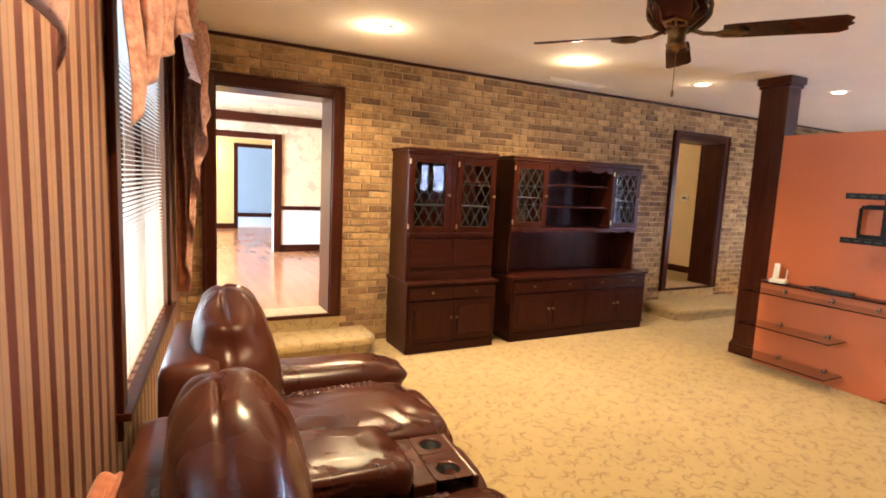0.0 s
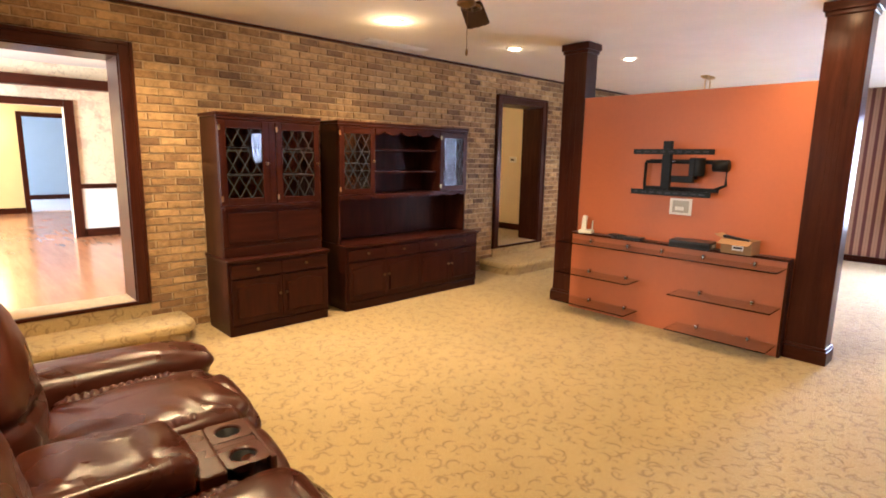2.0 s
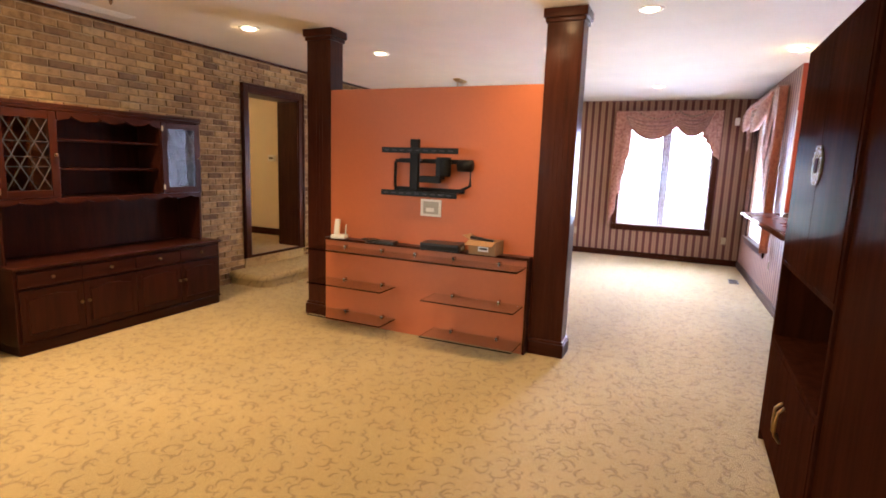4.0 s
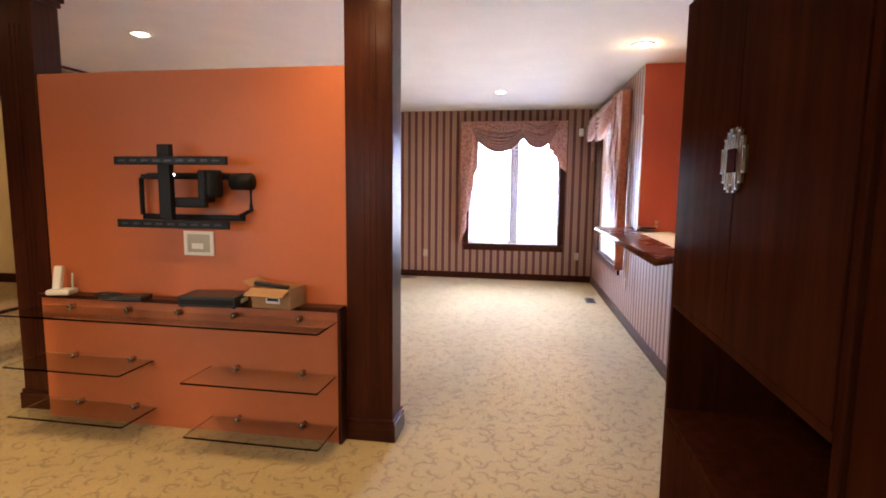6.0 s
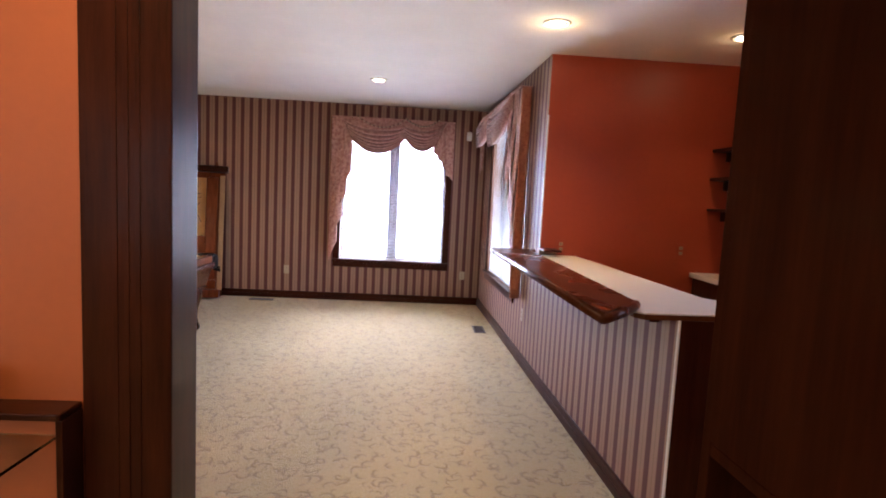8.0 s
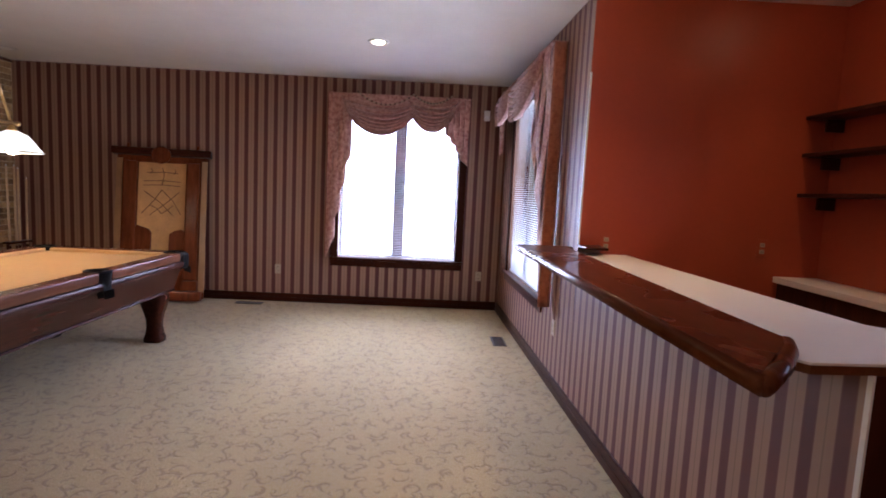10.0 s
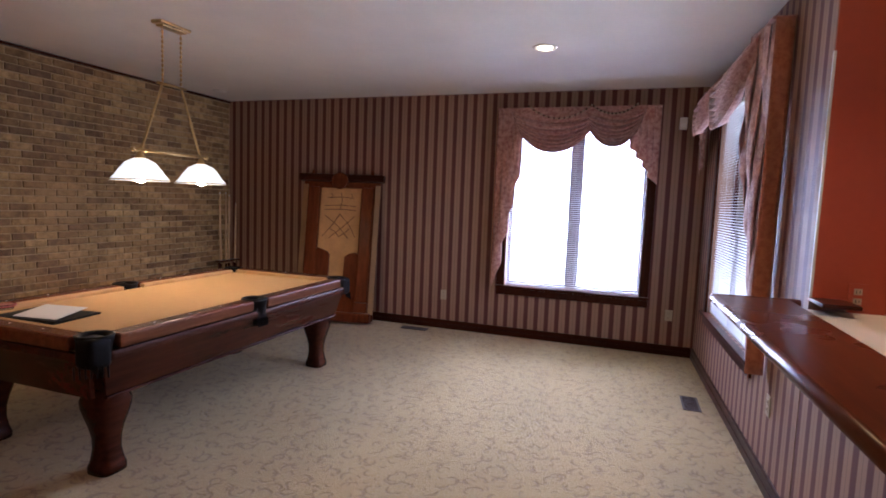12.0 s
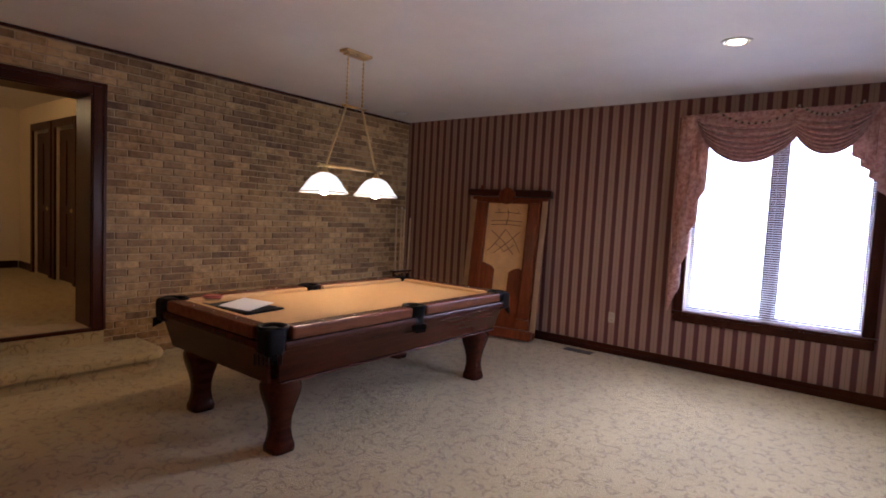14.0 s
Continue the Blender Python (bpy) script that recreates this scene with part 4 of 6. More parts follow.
for x, y in ((-0.09, -0.15), (-0.09, 0.15), (0.07, -0.15), (0.07, 0.15)):
    part("foot", lathe(B(), [(0.012, 0), (0.012, 0.0055)], 12, pose(x, y, 0)), BLACK, bx)
cd = thing("cardboard_box", pose(5.895, 2.57, LED, 0, 0, -4), "open small cardboard box with a remote inside", "box")
for a, b in (((-0.085, -0.12, 0), (0.09, 0.12, 0.006)), ((-0.085, -0.12, 0.0062), (-0.08, 0.12, 0.115)), ((0.085, -0.12, 0.0062), (0.09, 0.12, 0.115)), ((-0.0798, -0.12, 0.0062), (0.0848, -0.115, 0.115)), ((-0.0798, 0.115, 0.0062), (0.0848, 0.12, 0.115))):
    bar_part("side", a, b, CARD, cd, 0.001)
part("flap", box(B(), (0, -0.12, 0), (0.09, 0.12, 0.004), 0.001, pose(-0.085, 0, 0.117, 0, 160, 0)), CARD, cd)
part("flap", box(B(), (-0.08, 0, 0), (0.085, 0.07, 0.004), 0.001, pose(0, 0.12, 0.117, 25, 0, 0)), CARD, cd)
bar_part("label", (-0.0865, -0.06, 0.03), (-0.0852, 0.03, 0.075), PAPER, cd, 0.0005, "white printed label")
bar_part("printing", (-0.0872, -0.05, 0.045), (-0.0866, 0.02, 0.06), BLACK, cd, 0.0002, "dark bar of print")
part("remote", box(B(), (-0.02, -0.1, 0), (0.02, 0.1, 0.022), 0.006, pose(-0.02, 0.03, 0.112, 8, 0, 12)), BLACKPLASTIC, cd, "black remote control")


# ---- display cabinets against the brick wall ----
def knob(x, y, z, parent):
    part("knob", lathe(B(), [(0.006, 0), (0.006, 0.012), (0.014, 0.02), (0.012, 0.028), (0.004, 0.031)], 12, pose(x, y, z, 90, 0, 0)), OLDBRASS, parent, "small brass knob", True)


def panel_door(c, x0, x1, z0, z1, y, side, hinge="door"):
    d = part(hinge, box(B(), (x0 + 0.002, y - 0.02, z0 + 0.002), (x1 - 0.002, y, z1 - 0.002), 0.004), CABINET, c)
    bm = B()
    w = 0.055
    i0, i1, k0, k1 = x0 + w, x1 - w, z0 + w, z1 - w
    arch = [(i0, k0), (i1, k0), (i1, k1 - 0.03)] + [(i1 + (i0 - i1) * t / 8, k1 - 0.03 + 0.03 * math.sin(math.pi * t / 8)) for t in range(1, 8)] + [(i0, k1 - 0.03)]
    prism(bm, arch, 0.009, pose(0, y - 0.0295, 0))
    part("raised_panel", bm, CABINET, d)
    bm = B()
    for a, b in (((x0 + w - 0.012, y - 0.026, z0 + w - 0.012), (x1 - w + 0.012, y - 0.0205, z0 + w - 0.004)), ((x0 + w - 0.012, y - 0.026, z0 + w - 0.004), (x0 + w - 0.004, y - 0.0205, z1 - w)), ((x1 - w + 0.004, y - 0.026, z0 + w - 0.004), (x1 - w + 0.012, y - 0.0205, z1 - w))):
        box(bm, a, b)
    part("moulding", bm, CABINET, d)
    knob((x1 - 0.03) if side > 0 else (x0 + 0.03), y - 0.021, (z0 + z1) / 2 + 0.03, d)
    return d


def drawer(c, x0, x1, z0, z1, y):
    d = part("drawer", box(B(), (x0 + 0.002, y - 0.02, z0 + 0.002), (x1 - 0.002, y, z1 - 0.002), 0.006), CABINET_X, c)
    bar_part("lip", (x0 + 0.006, y - 0.0275, z0 + 0.004), (x1 - 0.006, y - 0.0205, z0 + 0.014), CABINET_X, d, 0.003)
    knob((x0 + x1) / 2, y - 0.021, (z0 + z1) / 2 + 0.01, d)


def leaded_door(c, x0, x1, z0, z1, y):
    """A framed glass door with a lattice of lead strips."""
    w = 0.062
    d = part("leaded_door", box(B(), (x0 + 0.002, y - 0.02, z0), (x0 + w, y, z1), 0.003), CABINET, c)
    part("stile", box(B(), (x1 - w, y - 0.02, z0), (x1 - 0.002, y, z1), 0.003), CABINET, d)
    for r0, r1 in ((z0, z0 + w), (z1 - w, z1)):
        part("rail", box(B(), (x0 + w + 0.0005, y - 0.02, r0), (x1 - w - 0.0005, y, r1), 0.003), CABINET_X, d)
    a, b, lo, hi = x0 + w, x1 - w, z0 + w, z1 - w
    pane = part("pane", box(B(), (a + 0.001, y - 0.011, lo + 0.001), (b - 0.001, y - 0.008, hi - 0.001)), GLASS, d, "leaded glass pane")
    bm, wd, ht = B(), b - a, hi - lo
    pitch = wd / 3
    slope = 1.75

    def strip(p, q):
        dx, dz = q[0] - p[0], q[1] - p[1]
        ln = math.hypot(dx, dz)
        if ln > 0.02:
            box(bm, (0, -0.0022, -0.003), (ln, 0.0022, 0.003), 0, pose(p[0], y - 0.0135, p[1]) @ Matrix.Rotation(-math.atan2(dz, dx), 4, "Y"))
    k = -9
    while k < 30:
        for sgn in (1, -1):
            # the lines z = lo + slope * (x - a) + k * step, cut to the pane
            step = pitch * slope
            pts = []
            for x in (a, b):
                z = lo + k * step + (slope * (x - a) if sgn > 0 else slope * (b - x))
                pts.append((x, z))
            (xa, za), (xb, zb) = pts
            if max(za, zb) <= lo or min(za, zb) >= hi:
                continue

            def cut(z):
                return xa + (xb - xa) * (z - za) / (zb - za)
            p, q = (xa, za), (xb, zb)
            if za < lo:
                p = (cut(lo), lo)
            elif za > hi:
                p = (cut(hi), hi)
            if zb < lo:
                q = (cut(lo), lo)
            elif zb > hi:
                q = (cut(hi), hi)
            strip(p, q)
        k += 1
    for z in (lo + ht * 0.33, lo + ht * 0.68):
        box(bm, (a, y - 0.0158, z - 0.003), (b, y - 0.0113, z + 0.003))
    part("lead_lattice", bm, LEAD, d, "grey lead diamond lattice")
    for z in (z0 + 0.06, z1 - 0.06):
        part("hinge", box(B(), (x0 - 0.004 + 0.008, y - 0.0235, z - 0.022), (x0 + 0.02, y - 0.0205, z + 0.022), 0.001), BRASS, d, "brass hinge")
    knob(x1 - 0.03, y - 0.021, (z0 + z1) / 2, d)


def scallop(c, x0, x1, z, y, drop, waves, material):
    n_ = waves * 10
    low = [(x0 + (x1 - x0) * i / n_, z - drop * (0.45 + 0.55 * abs(math.cos(math.pi * waves * i / n_)) ** 0.7)) for i in range(n_ + 1)]
    bm = prism(B(), [(x1, z), (x0, z)] + low, 0.018, pose(0, y - 0.018, 0))
    part("scalloped_rail", bm, material, c)


def base_cabinet(c, x0, x1, yf, yb, h, n_units):
    bar_part("plinth", (x0 + 0.004, yf + 0.004, 0), (x1 - 0.004, yb, 0.075), CABINET_X, c, 0.006)
    bm = box(B(), (x0, yf, 0.076), (x1, yb, h - 0.026), 0.003)
    part("body", bm, CABINET, c)
    bar_part("plinth_moulding", (x0 - 0.006, yf - 0.012, 0.0765), (x1 + 0.006, yf - 0.0005, 0.095), CABINET_X, c, 0.005)
    bar_part("worktop", (x0 - 0.012, yf - 0.03, h - 0.025), (x1 + 0.012, yb, h), CABINET_X, c, 0.008)
    w = (x1 - x0 - 0.04) / n_units
    for k in range(n_units):
        a = x0 + 0.02 + k * w
        drawer(c, a, a + w, h - 0.165, h - 0.045, yf - 0.0005)
        panel_door(c, a, a + w, 0.11, h - 0.175, yf - 0.0005, 1 if k % 2 == 0 else -1)


def cabinet_tall():
    x0, x1, yf, yb, h, top = 2.756, 3.720, 5.505, 5.98, 0.68, 1.905
    c = thing("display_cabinet", pose(0, 0, 0), "tall dark mahogany display cabinet with leaded glass doors", "cabinet", "display cabinets")
    base_cabinet(c, x0, x1, yf, yb, h, 2)
    f = yf + 0.10
    for n_, a, b in (("side", (x0 + 0.01, f, h + 0.0005), (x0 + 0.03, yb, top - 0.03)), ("side", (x1 - 0.03, f, h + 0.0005), (x1 - 0.01, yb, top - 0.03)), ("back", (x0 + 0.0305, yb - 0.012, h + 0.0005), (x1 - 0.0305, yb, top - 0.0305)),
                     ("top_board", (x0 - 0.004, f - 0.025, top - 0.0295), (x1 + 0.004, yb, top)), ("shelf", (x0 + 0.031, f + 0.02, 1.10), (x1 - 0.031, yb - 0.013, 1.12)),
                     ("shelf", (x0 + 0.031, f + 0.03, 1.37), (x1 - 0.031, yb - 0.013, 1.385)), ("shelf", (x0 + 0.031, f + 0.03, 1.62), (x1 - 0.031, yb - 0.013, 1.635))):
        bar_part(n_, a, b, CABINET, c, 0.003)
    bar_part("cornice", (x0 - 0.002, f - 0.02, top - 0.06), (x1 + 0.002, f - 0.0005, top - 0.0302), CABINET_X, c, 0.008)
    d = part("drop_front", box(B(), (x0 + 0.012, f - 0.02, h + 0.09), (x1 - 0.012, f - 0.0005, 1.115), 0.004), CABINET_X, c)
    for a, b in ((x0 + 0.06, (x0 + x1) / 2 - 0.025), ((x0 + x1) / 2 + 0.025, x1 - 0.06)):
        bar_part("raised_panel", (a, f - 0.029, h + 0.13), (b, f - 0.0205, 1.07), CABINET_X, d, 0.007)
    bar_part("pigeonhole_rail", (x0 + 0.012, f - 0.02, h + 0.001), (x1 - 0.012, f - 0.0005, h + 0.087), CABINET_X, c, 0.004)
    mid = (x0 + x1) / 2
    leaded_door(c, x0 + 0.012, mid - 0.03, 1.13, top - 0.065, f - 0.0005)
    leaded_door(c, mid + 0.03, x1 - 0.012, 1.13, top - 0.065, f - 0.0005)
    bar_part("centre_stile", (mid - 0.0295, f - 0.016, 1.118), (mid + 0.0295, f - 0.0005, top - 0.062), CABINET, c, 0.003)
    scallop(c, x0 + 0.03, x1 - 0.03, 1.13, f - 0.021, 0.035, 4, CABINET_X)


def cabinet_wide():
    x0, x1, yf, yb, h, top = 3.937, 5.836, 5.525, 5.98, 0.68, 1.905
    c = thing("display_cabinet", pose(0, 0, 0), "wide dark mahogany dresser with open shelves and two leaded glass doors", "cabinet", "display cabinets")
    base_cabinet(c, x0, x1, yf, yb, h, 4)
    f = yf + 0.13
    a0, a1 = x0 + 0.01, x1 - 0.09
    for n_, a, b in (("side", (a0, f, h + 0.0005), (a0 + 0.02, yb, top - 0.03)), ("side", (a1 - 0.02, f, h + 0.0005), (a1, yb, top - 0.03)), ("back", (a0 + 0.0205, yb - 0.012, h + 0.0005), (a1 - 0.0205, yb, top - 0.0305)),
                     ("top_board", (a0 - 0.014, f - 0.025, top - 0.0295), (a1 + 0.014, yb, top)), ("shelf", (a0 + 0.021, f + 0.002, 1.15), (a1 - 0.021, yb - 0.013, 1.172)),
                     ("divider", (a0 + 0.42, f + 0.002, 1.1725), (a0 + 0.44, yb - 0.013, top - 0.031)), ("divider", (a1 - 0.44, f + 0.002, 1.1725), (a1 - 0.42, yb - 0.013, top - 0.031)),
                     ("shelf", (a0 + 0.441, f + 0.03, 1.39), (a1 - 0.441, yb - 0.013, 1.406)), ("shelf", (a0 + 0.441, f + 0.03, 1.625), (a1 - 0.441, yb - 0.013, 1.641)),
                     ("shelf", (a0 + 0.021, f + 0.03, 1.48), (a0 + 0.419, yb - 0.013, 1.49)), ("shelf", (a1 - 0.419, f + 0.03, 1.48), (a1 - 0.021, yb - 0.013, 1.49))):
        bar_part(n_, a, b, CABINET, c, 0.003)
    bar_part("cornice", (a0 - 0.010, f - 0.02, top - 0.055), (a1 + 0.010, f - 0.0005, top - 0.0302), CABINET_X, c, 0.008)
    leaded_door(c, a0 + 0.002, a0 + 0.44, 1.175, top - 0.06, f - 0.0005)
    leaded_door(c, a1 - 0.44, a1 - 0.002, 1.175, top - 0.06, f - 0.0005)
    scallop(c, a0 + 0.445, a1 - 0.445, top - 0.0565, f - 0.001, 0.065, 4, CABINET_X)
    scallop(c, a0 + 0.01, a1 - 0.01, 1.172, f - 0.001, 0.05, 7, CABINET_X)


cabinet_tall()
cabinet_wide()


# ---- wall unit with a round brass pull ----
def wall_unit():
    c = thing("wall_unit", pose(0, 0, 0), "glossy dark walnut wall unit with a round brass pull", "cabinet")
    x0, x1, yf, yb, top = 3.05, 5.265, 0.57, -0.035, 2.2
    m0 = 4.085
    for n_, a, b in (("side", (x1 - 0.03, yb, 0), (x1, yf, top)), ("side", (m0 - 0.03, yb, 0), (m0, yf, top)), ("top_board", (m0 + 0.0005, yb, top - 0.03), (x1 - 0.0305, yf - 0.001, top - 0.001)),
                     ("niche_top", (m0 + 0.0005, yb, 1.06), (x1 - 0.0305, yf, 1.085)), ("niche_floor", (m0 + 0.0005, yb, 0.615), (x1 - 0.0305, yf, 0.645)), ("back", (m0 + 0.0005, yb, 0.0), (x1 - 0.0305, yb + 0.012, top - 0.0305)),
                     ("plinth", (m0 + 0.0005, yb + 0.02, 0.0), (x1 - 0.0305, yf - 0.03, 0.07)), ("side_section", (x0, yb, 0), (m0 - 0.031, yf - 0.012, top))):
        bar_part(n_, a, b, UNIT, c, 0.003)
    mid = (m0 + x1 - 0.03) / 2
    for a, b in ((m0 + 0.003, mid - 0.0015), (mid + 0.0015, x1 - 0.033)):
        part("upper_door", box(B(), (a, yf - 0.018, 1.088), (b, yf + 0.003, top - 0.034), 0.003), UNIT, c)
        part("lower_door", box(B(), (a, yf - 0.018, 0.075), (b, yf + 0.003, 0.612), 0.003), UNIT, c)
    # the pull: stepped brass bars in the outline of a disc, split by the doors
    pull = part("pull", box(B(), (mid - 0.032, yf + 0.0035, 1.565), (mid + 0.032, yf + 0.016, 1.63), 0.003), UNIT, c, "round brass fretwork pull")
    for k, hgt in ((-4, 0.035), (-3, 0.062), (-2, 0.08), (-1, 0.088), (0, 0.07), (1, 0.088), (2, 0.08), (3, 0.062), (4, 0.035)):
        xx = mid + k * 0.0205
        fr = B()
        for a, b in (((xx - 0.009, 1.5975 - hgt), (xx - 0.005, 1.5975 + hgt)), ((xx + 0.005, 1.5975 - hgt), (xx + 0.009, 1.5975 + hgt))):
            box(fr, (a[0], yf + 0.0035, a[1]), (b[0], yf + 0.012, b[1]), 0.001)
        for z in (1.5975 - hgt, 1.5975 + hgt - 0.005):
            box(fr, (xx - 0.009, yf + 0.0035, z), (xx + 0.009, yf + 0.013, z + 0.005), 0.001)
        part("fret", fr, DARKBRASS, pull)
    for sgn in (-1, 1):
        part("handle", tube(B(), [(mid + sgn * 0.03, yf + 0.004, 0.27), (mid + sgn * 0.035, yf + 0.03, 0.30), (mid + sgn * 0.03, yf + 0.034, 0.36), (mid + sgn * 0.035, yf + 0.03, 0.42), (mid + sgn * 0.03, yf + 0.004, 0.45)], 0.007), BRASS, c, "brass bow handle", True)


wall_unit()


# ---- reclining sofa ----
def pucker(bm, p, q, r, gathers):
    """A gathered leather roll from p to q."""
    p, q = Vector(p), Vector(q)
    n_ = gathers * 6
    d = (q - p).normalized()
    side = d.cross(Vector((0, 0, 1))).normalized()
    up = side.cross(d)
    rings = []
    for i in range(n_ + 1):
        t = i / n_
        rr = r * (0.72 + 0.28 * abs(math.sin(math.pi * gathers * t + 0.5 * math.sin(9 * t)))) * min(1, 0.35 + 6 * t, 0.35 + 6 * (1 - t))
        rings.append([bm.verts.new(p + (q - p) * t + rr * (side * math.cos(a) + up * math.sin(a))) for a in [2 * math.pi * k / 12 for k in range(12)]])
    for lo, hi in zip(rings, rings[1:]):
        for k in range(12):
            bm.faces.new((lo[k], lo[(k + 1) % 12], hi[(k + 1) % 12], hi[k]))
    bm.faces.new(list(reversed(rings[0])))
    bm.faces.new(rings[-1])
    return bm


def back_pad(bm, size, seed, m, nu=112, nv=84):
    """An egg-shaped sofa back pad: a stitched seam round its rim, where front and back meet, short gathers across it, and a deep crease below the head."""
    def power(v, k):
        return math.copysign(abs(v) ** k, v)
    sx, sy, sz = size
    rows = []
    for j in range(1, nv):
        f = -math.pi / 2 + math.pi * j / nv
        row = []
        for i in range(nu):
            a = 2 * math.pi * i / nu
            h = power(math.sin(f), 0.80)
            narrow = 1.0 - 0.20 * max(0.0, h) ** 1.5
            x, y, z = power(math.cos(f), 0.78) * power(math.cos(a), 0.80) * sx, power(math.cos(f), 0.78) * power(math.sin(a), 0.70) * sy * narrow, h * sz
            side = abs(x) / sx
            along = z * 58 + abs(y) * 34
            wob = noise.noise(Vector((y * 5 + seed, z * 4, seed)))
            groove = 0.010 * math.exp(-(x / 0.008) ** 2)
            pull = max(0.0, noise.noise(Vector((along * 0.09, seed, 0))) + 0.35)
            gather = 0.026 * pull * math.exp(-side * 2.2) * math.sin(along + 4 * wob + 9 * x + seed)
            crease = 0.030 * math.exp(-((z + 0.02 - 0.06 * wob + 0.25 * x) / 0.014) ** 2)
            soft = 0.010 * noise.noise(Vector((x * 6 + seed, y * 6, z * 7)))
            d = Vector((x / sx, y / sy, z / sz)).normalized() if (x or y or z) else Vector((0, 0, 1))
            row.append(bm.verts.new(m @ (Vector((x, y, z)) + d * (soft + gather - groove - crease))))
        rows.append(row)
    for lo, hi in zip(rows, rows[1:]):
        for i in range(nu):
            bm.faces.new((lo[i], lo[(i + 1) % nu], hi[(i + 1) % nu], hi[i]))
    bm.faces.new(list(reversed(rows[0])))
    bm.faces.new(rows[-1])
    return bm


def sofa():
    c = thing("sofa", pose(1.31, 2.99, 0, 0, 0, -TILT), "brown leather reclining loveseat with a cup holder console", "sofa")
    bar_part("frame", (-0.50, -1.08, 0.05), (0.50, 1.12, 0.34), LEATHER, c, 0.05)
    part("back_shell", box(box(B(), (-0.56, -0.92, 0.12), (-0.34, -0.20, 0.90), 0.06), (-0.56, 0.18, 0.12), (-0.34, 0.90, 0.90), 0.06), LEATHER, c, "", True)
    for k, yc in enumerate((-0.55, 0.53)):
        b_ = part("back_cushion", back_pad(B(), (0.170, 0.330, 0.42), 3.1 + k * 5, pose(-0.27, yc, 0.70, 0, -10, 0)), LEATHER, c, "puffed back cushion with a stitched seam round its rim", True)
        s_ = part("seat_cushion", cushion(B(), (0, 0, 0), (0.42, 0.315, 0.13), 0.55, 0.016, 11 + k * 2, pose(0.20, yc, 0.40, 0, -4, 0), e2=0.35), LEATHER, c, "seat cushion with gathered seams", True)
        for s in (-1, 1):
            part("gathered_seam", pucker(B(), (-0.06, yc + s * 0.265, 0.478), (0.44, yc + s * 0.255, 0.505), 0.034, 15), LEATHER, s_, "gathered seam", True)
        part("front_roll", cushion(B(), (0, 0, 0), (0.125, 0.31, 0.165), 0.85, 0.016, 21 + k, pose(0.55, yc, 0.35, 0, 0, 0), e2=0.45), LEATHER, s_, "", True)
        part("leg_rest", cushion(B(), (0, 0, 0), (0.06, 0.30, 0.13), 0.4, 0.01, 31 + k, pose(0.575, yc, 0.18, 0, 0, 0)), LEATHER, c, "", True)
    for k, yc in enumerate((-1.02, 1.0)):
        a_ = part("arm", box(B(), (-0.50, yc - 0.11, 0.05), (0.52, yc + 0.11, 0.50), 0.05), LEATHER, c, "", True)
        part("arm_pad", cushion(B(), (0, 0, 0), (0.50, 0.15, 0.12), 0.85, 0.008, 41 + k, pose(0.14, yc, 0.49), e2=0.3), LEATHER, a_, "rounded arm pad", True)
    k_ = part("console", box(B(), (-0.40, -0.205, 0.05), (0.44, 0.185, 0.46), 0.04), LEATHER, c, "console between the seats")
    part("console_lid", cushion(B(), (0, 0, 0), (0.25, 0.19, 0.09), 0.5, 0.012, 51, pose(0.06, -0.01, 0.53), e2=0.3), LEATHER, k_, "padded console lid", True)
    part("gathered_seam", pucker(B(), (-0.12, -0.165, 0.572), (0.27, -0.165, 0.572), 0.036, 13), LEATHER, k_, "gathered seam", True)
    part("console_front", cushion(B(), (0, 0, 0), (0.10, 0.19, 0.21), 0.6, 0.008, 53, pose(0.535, -0.01, 0.28), e2=0.4), LEATHER, k_, "", True)
    tray, r = B(), 0.046
    for a, b_ in (((0.30, -0.185), (0.39, 0.165)), ((0.54, -0.185), (0.562, 0.165)), ((0.3905, -0.03), (0.5395, 0.015))):
        box(tray, (*a, 0.461), (*b_, 0.512), 0.008)
    for y in (0.09, -0.105):
        # a square plate with a round hole, drawn down into a well
        rings = []
        for rad, z in ((None, 0.512), (r + 0.006, 0.513), (r, 0.509), (r - 0.003, 0.464)):
            ring = []
            for k in range(32):
                a = 2 * math.pi * (k + 0.5) / 32
                ca, sa = math.cos(a), math.sin(a)
                q = rad or 0.075 / max(abs(ca), abs(sa))
                ring.append(tray.verts.new((0.465 + q * ca, y + q * sa, z)))
            rings.append(ring)
        for lo, hi in zip(rings, rings[1:]):
            for k in range(32):
                tray.faces.new((lo[k], lo[(k + 1) % 32], hi[(k + 1) % 32], hi[k]))
    part("cup_tray", tray, LEATHER, k_, "leather tray with two sunken cup holders")
    # the wells are shallow; a deeper well's shade is put into the black liners
    for y in (0.09, -0.105):
        part("cup_liner", lathe(B(), [(0.0425, 0.4655), (0.0435, 0.503), (0.0415, 0.503), (0.0405, 0.4675), (0.002, 0.467), (0.002, 0.4655)], 28, pose(0.465, y, 0), True), BLACK, k_, "cup holder liner, black for the dark of a deeper well", True)


sofa()
pl = thing("throw_pillow", pose(0.675, 2.46, 0.0, 0, 0, -TILT), "long rust orange bolster standing between the sofa and the wall", "pillow")
part("cover", cushion(B(), (0, 0, 0), (0.045, 0.19, 0.44), 0.45, 0.005, 2, pose(0, 0, 0.445, 0, 0, 0)), LINING, pl, "", True)
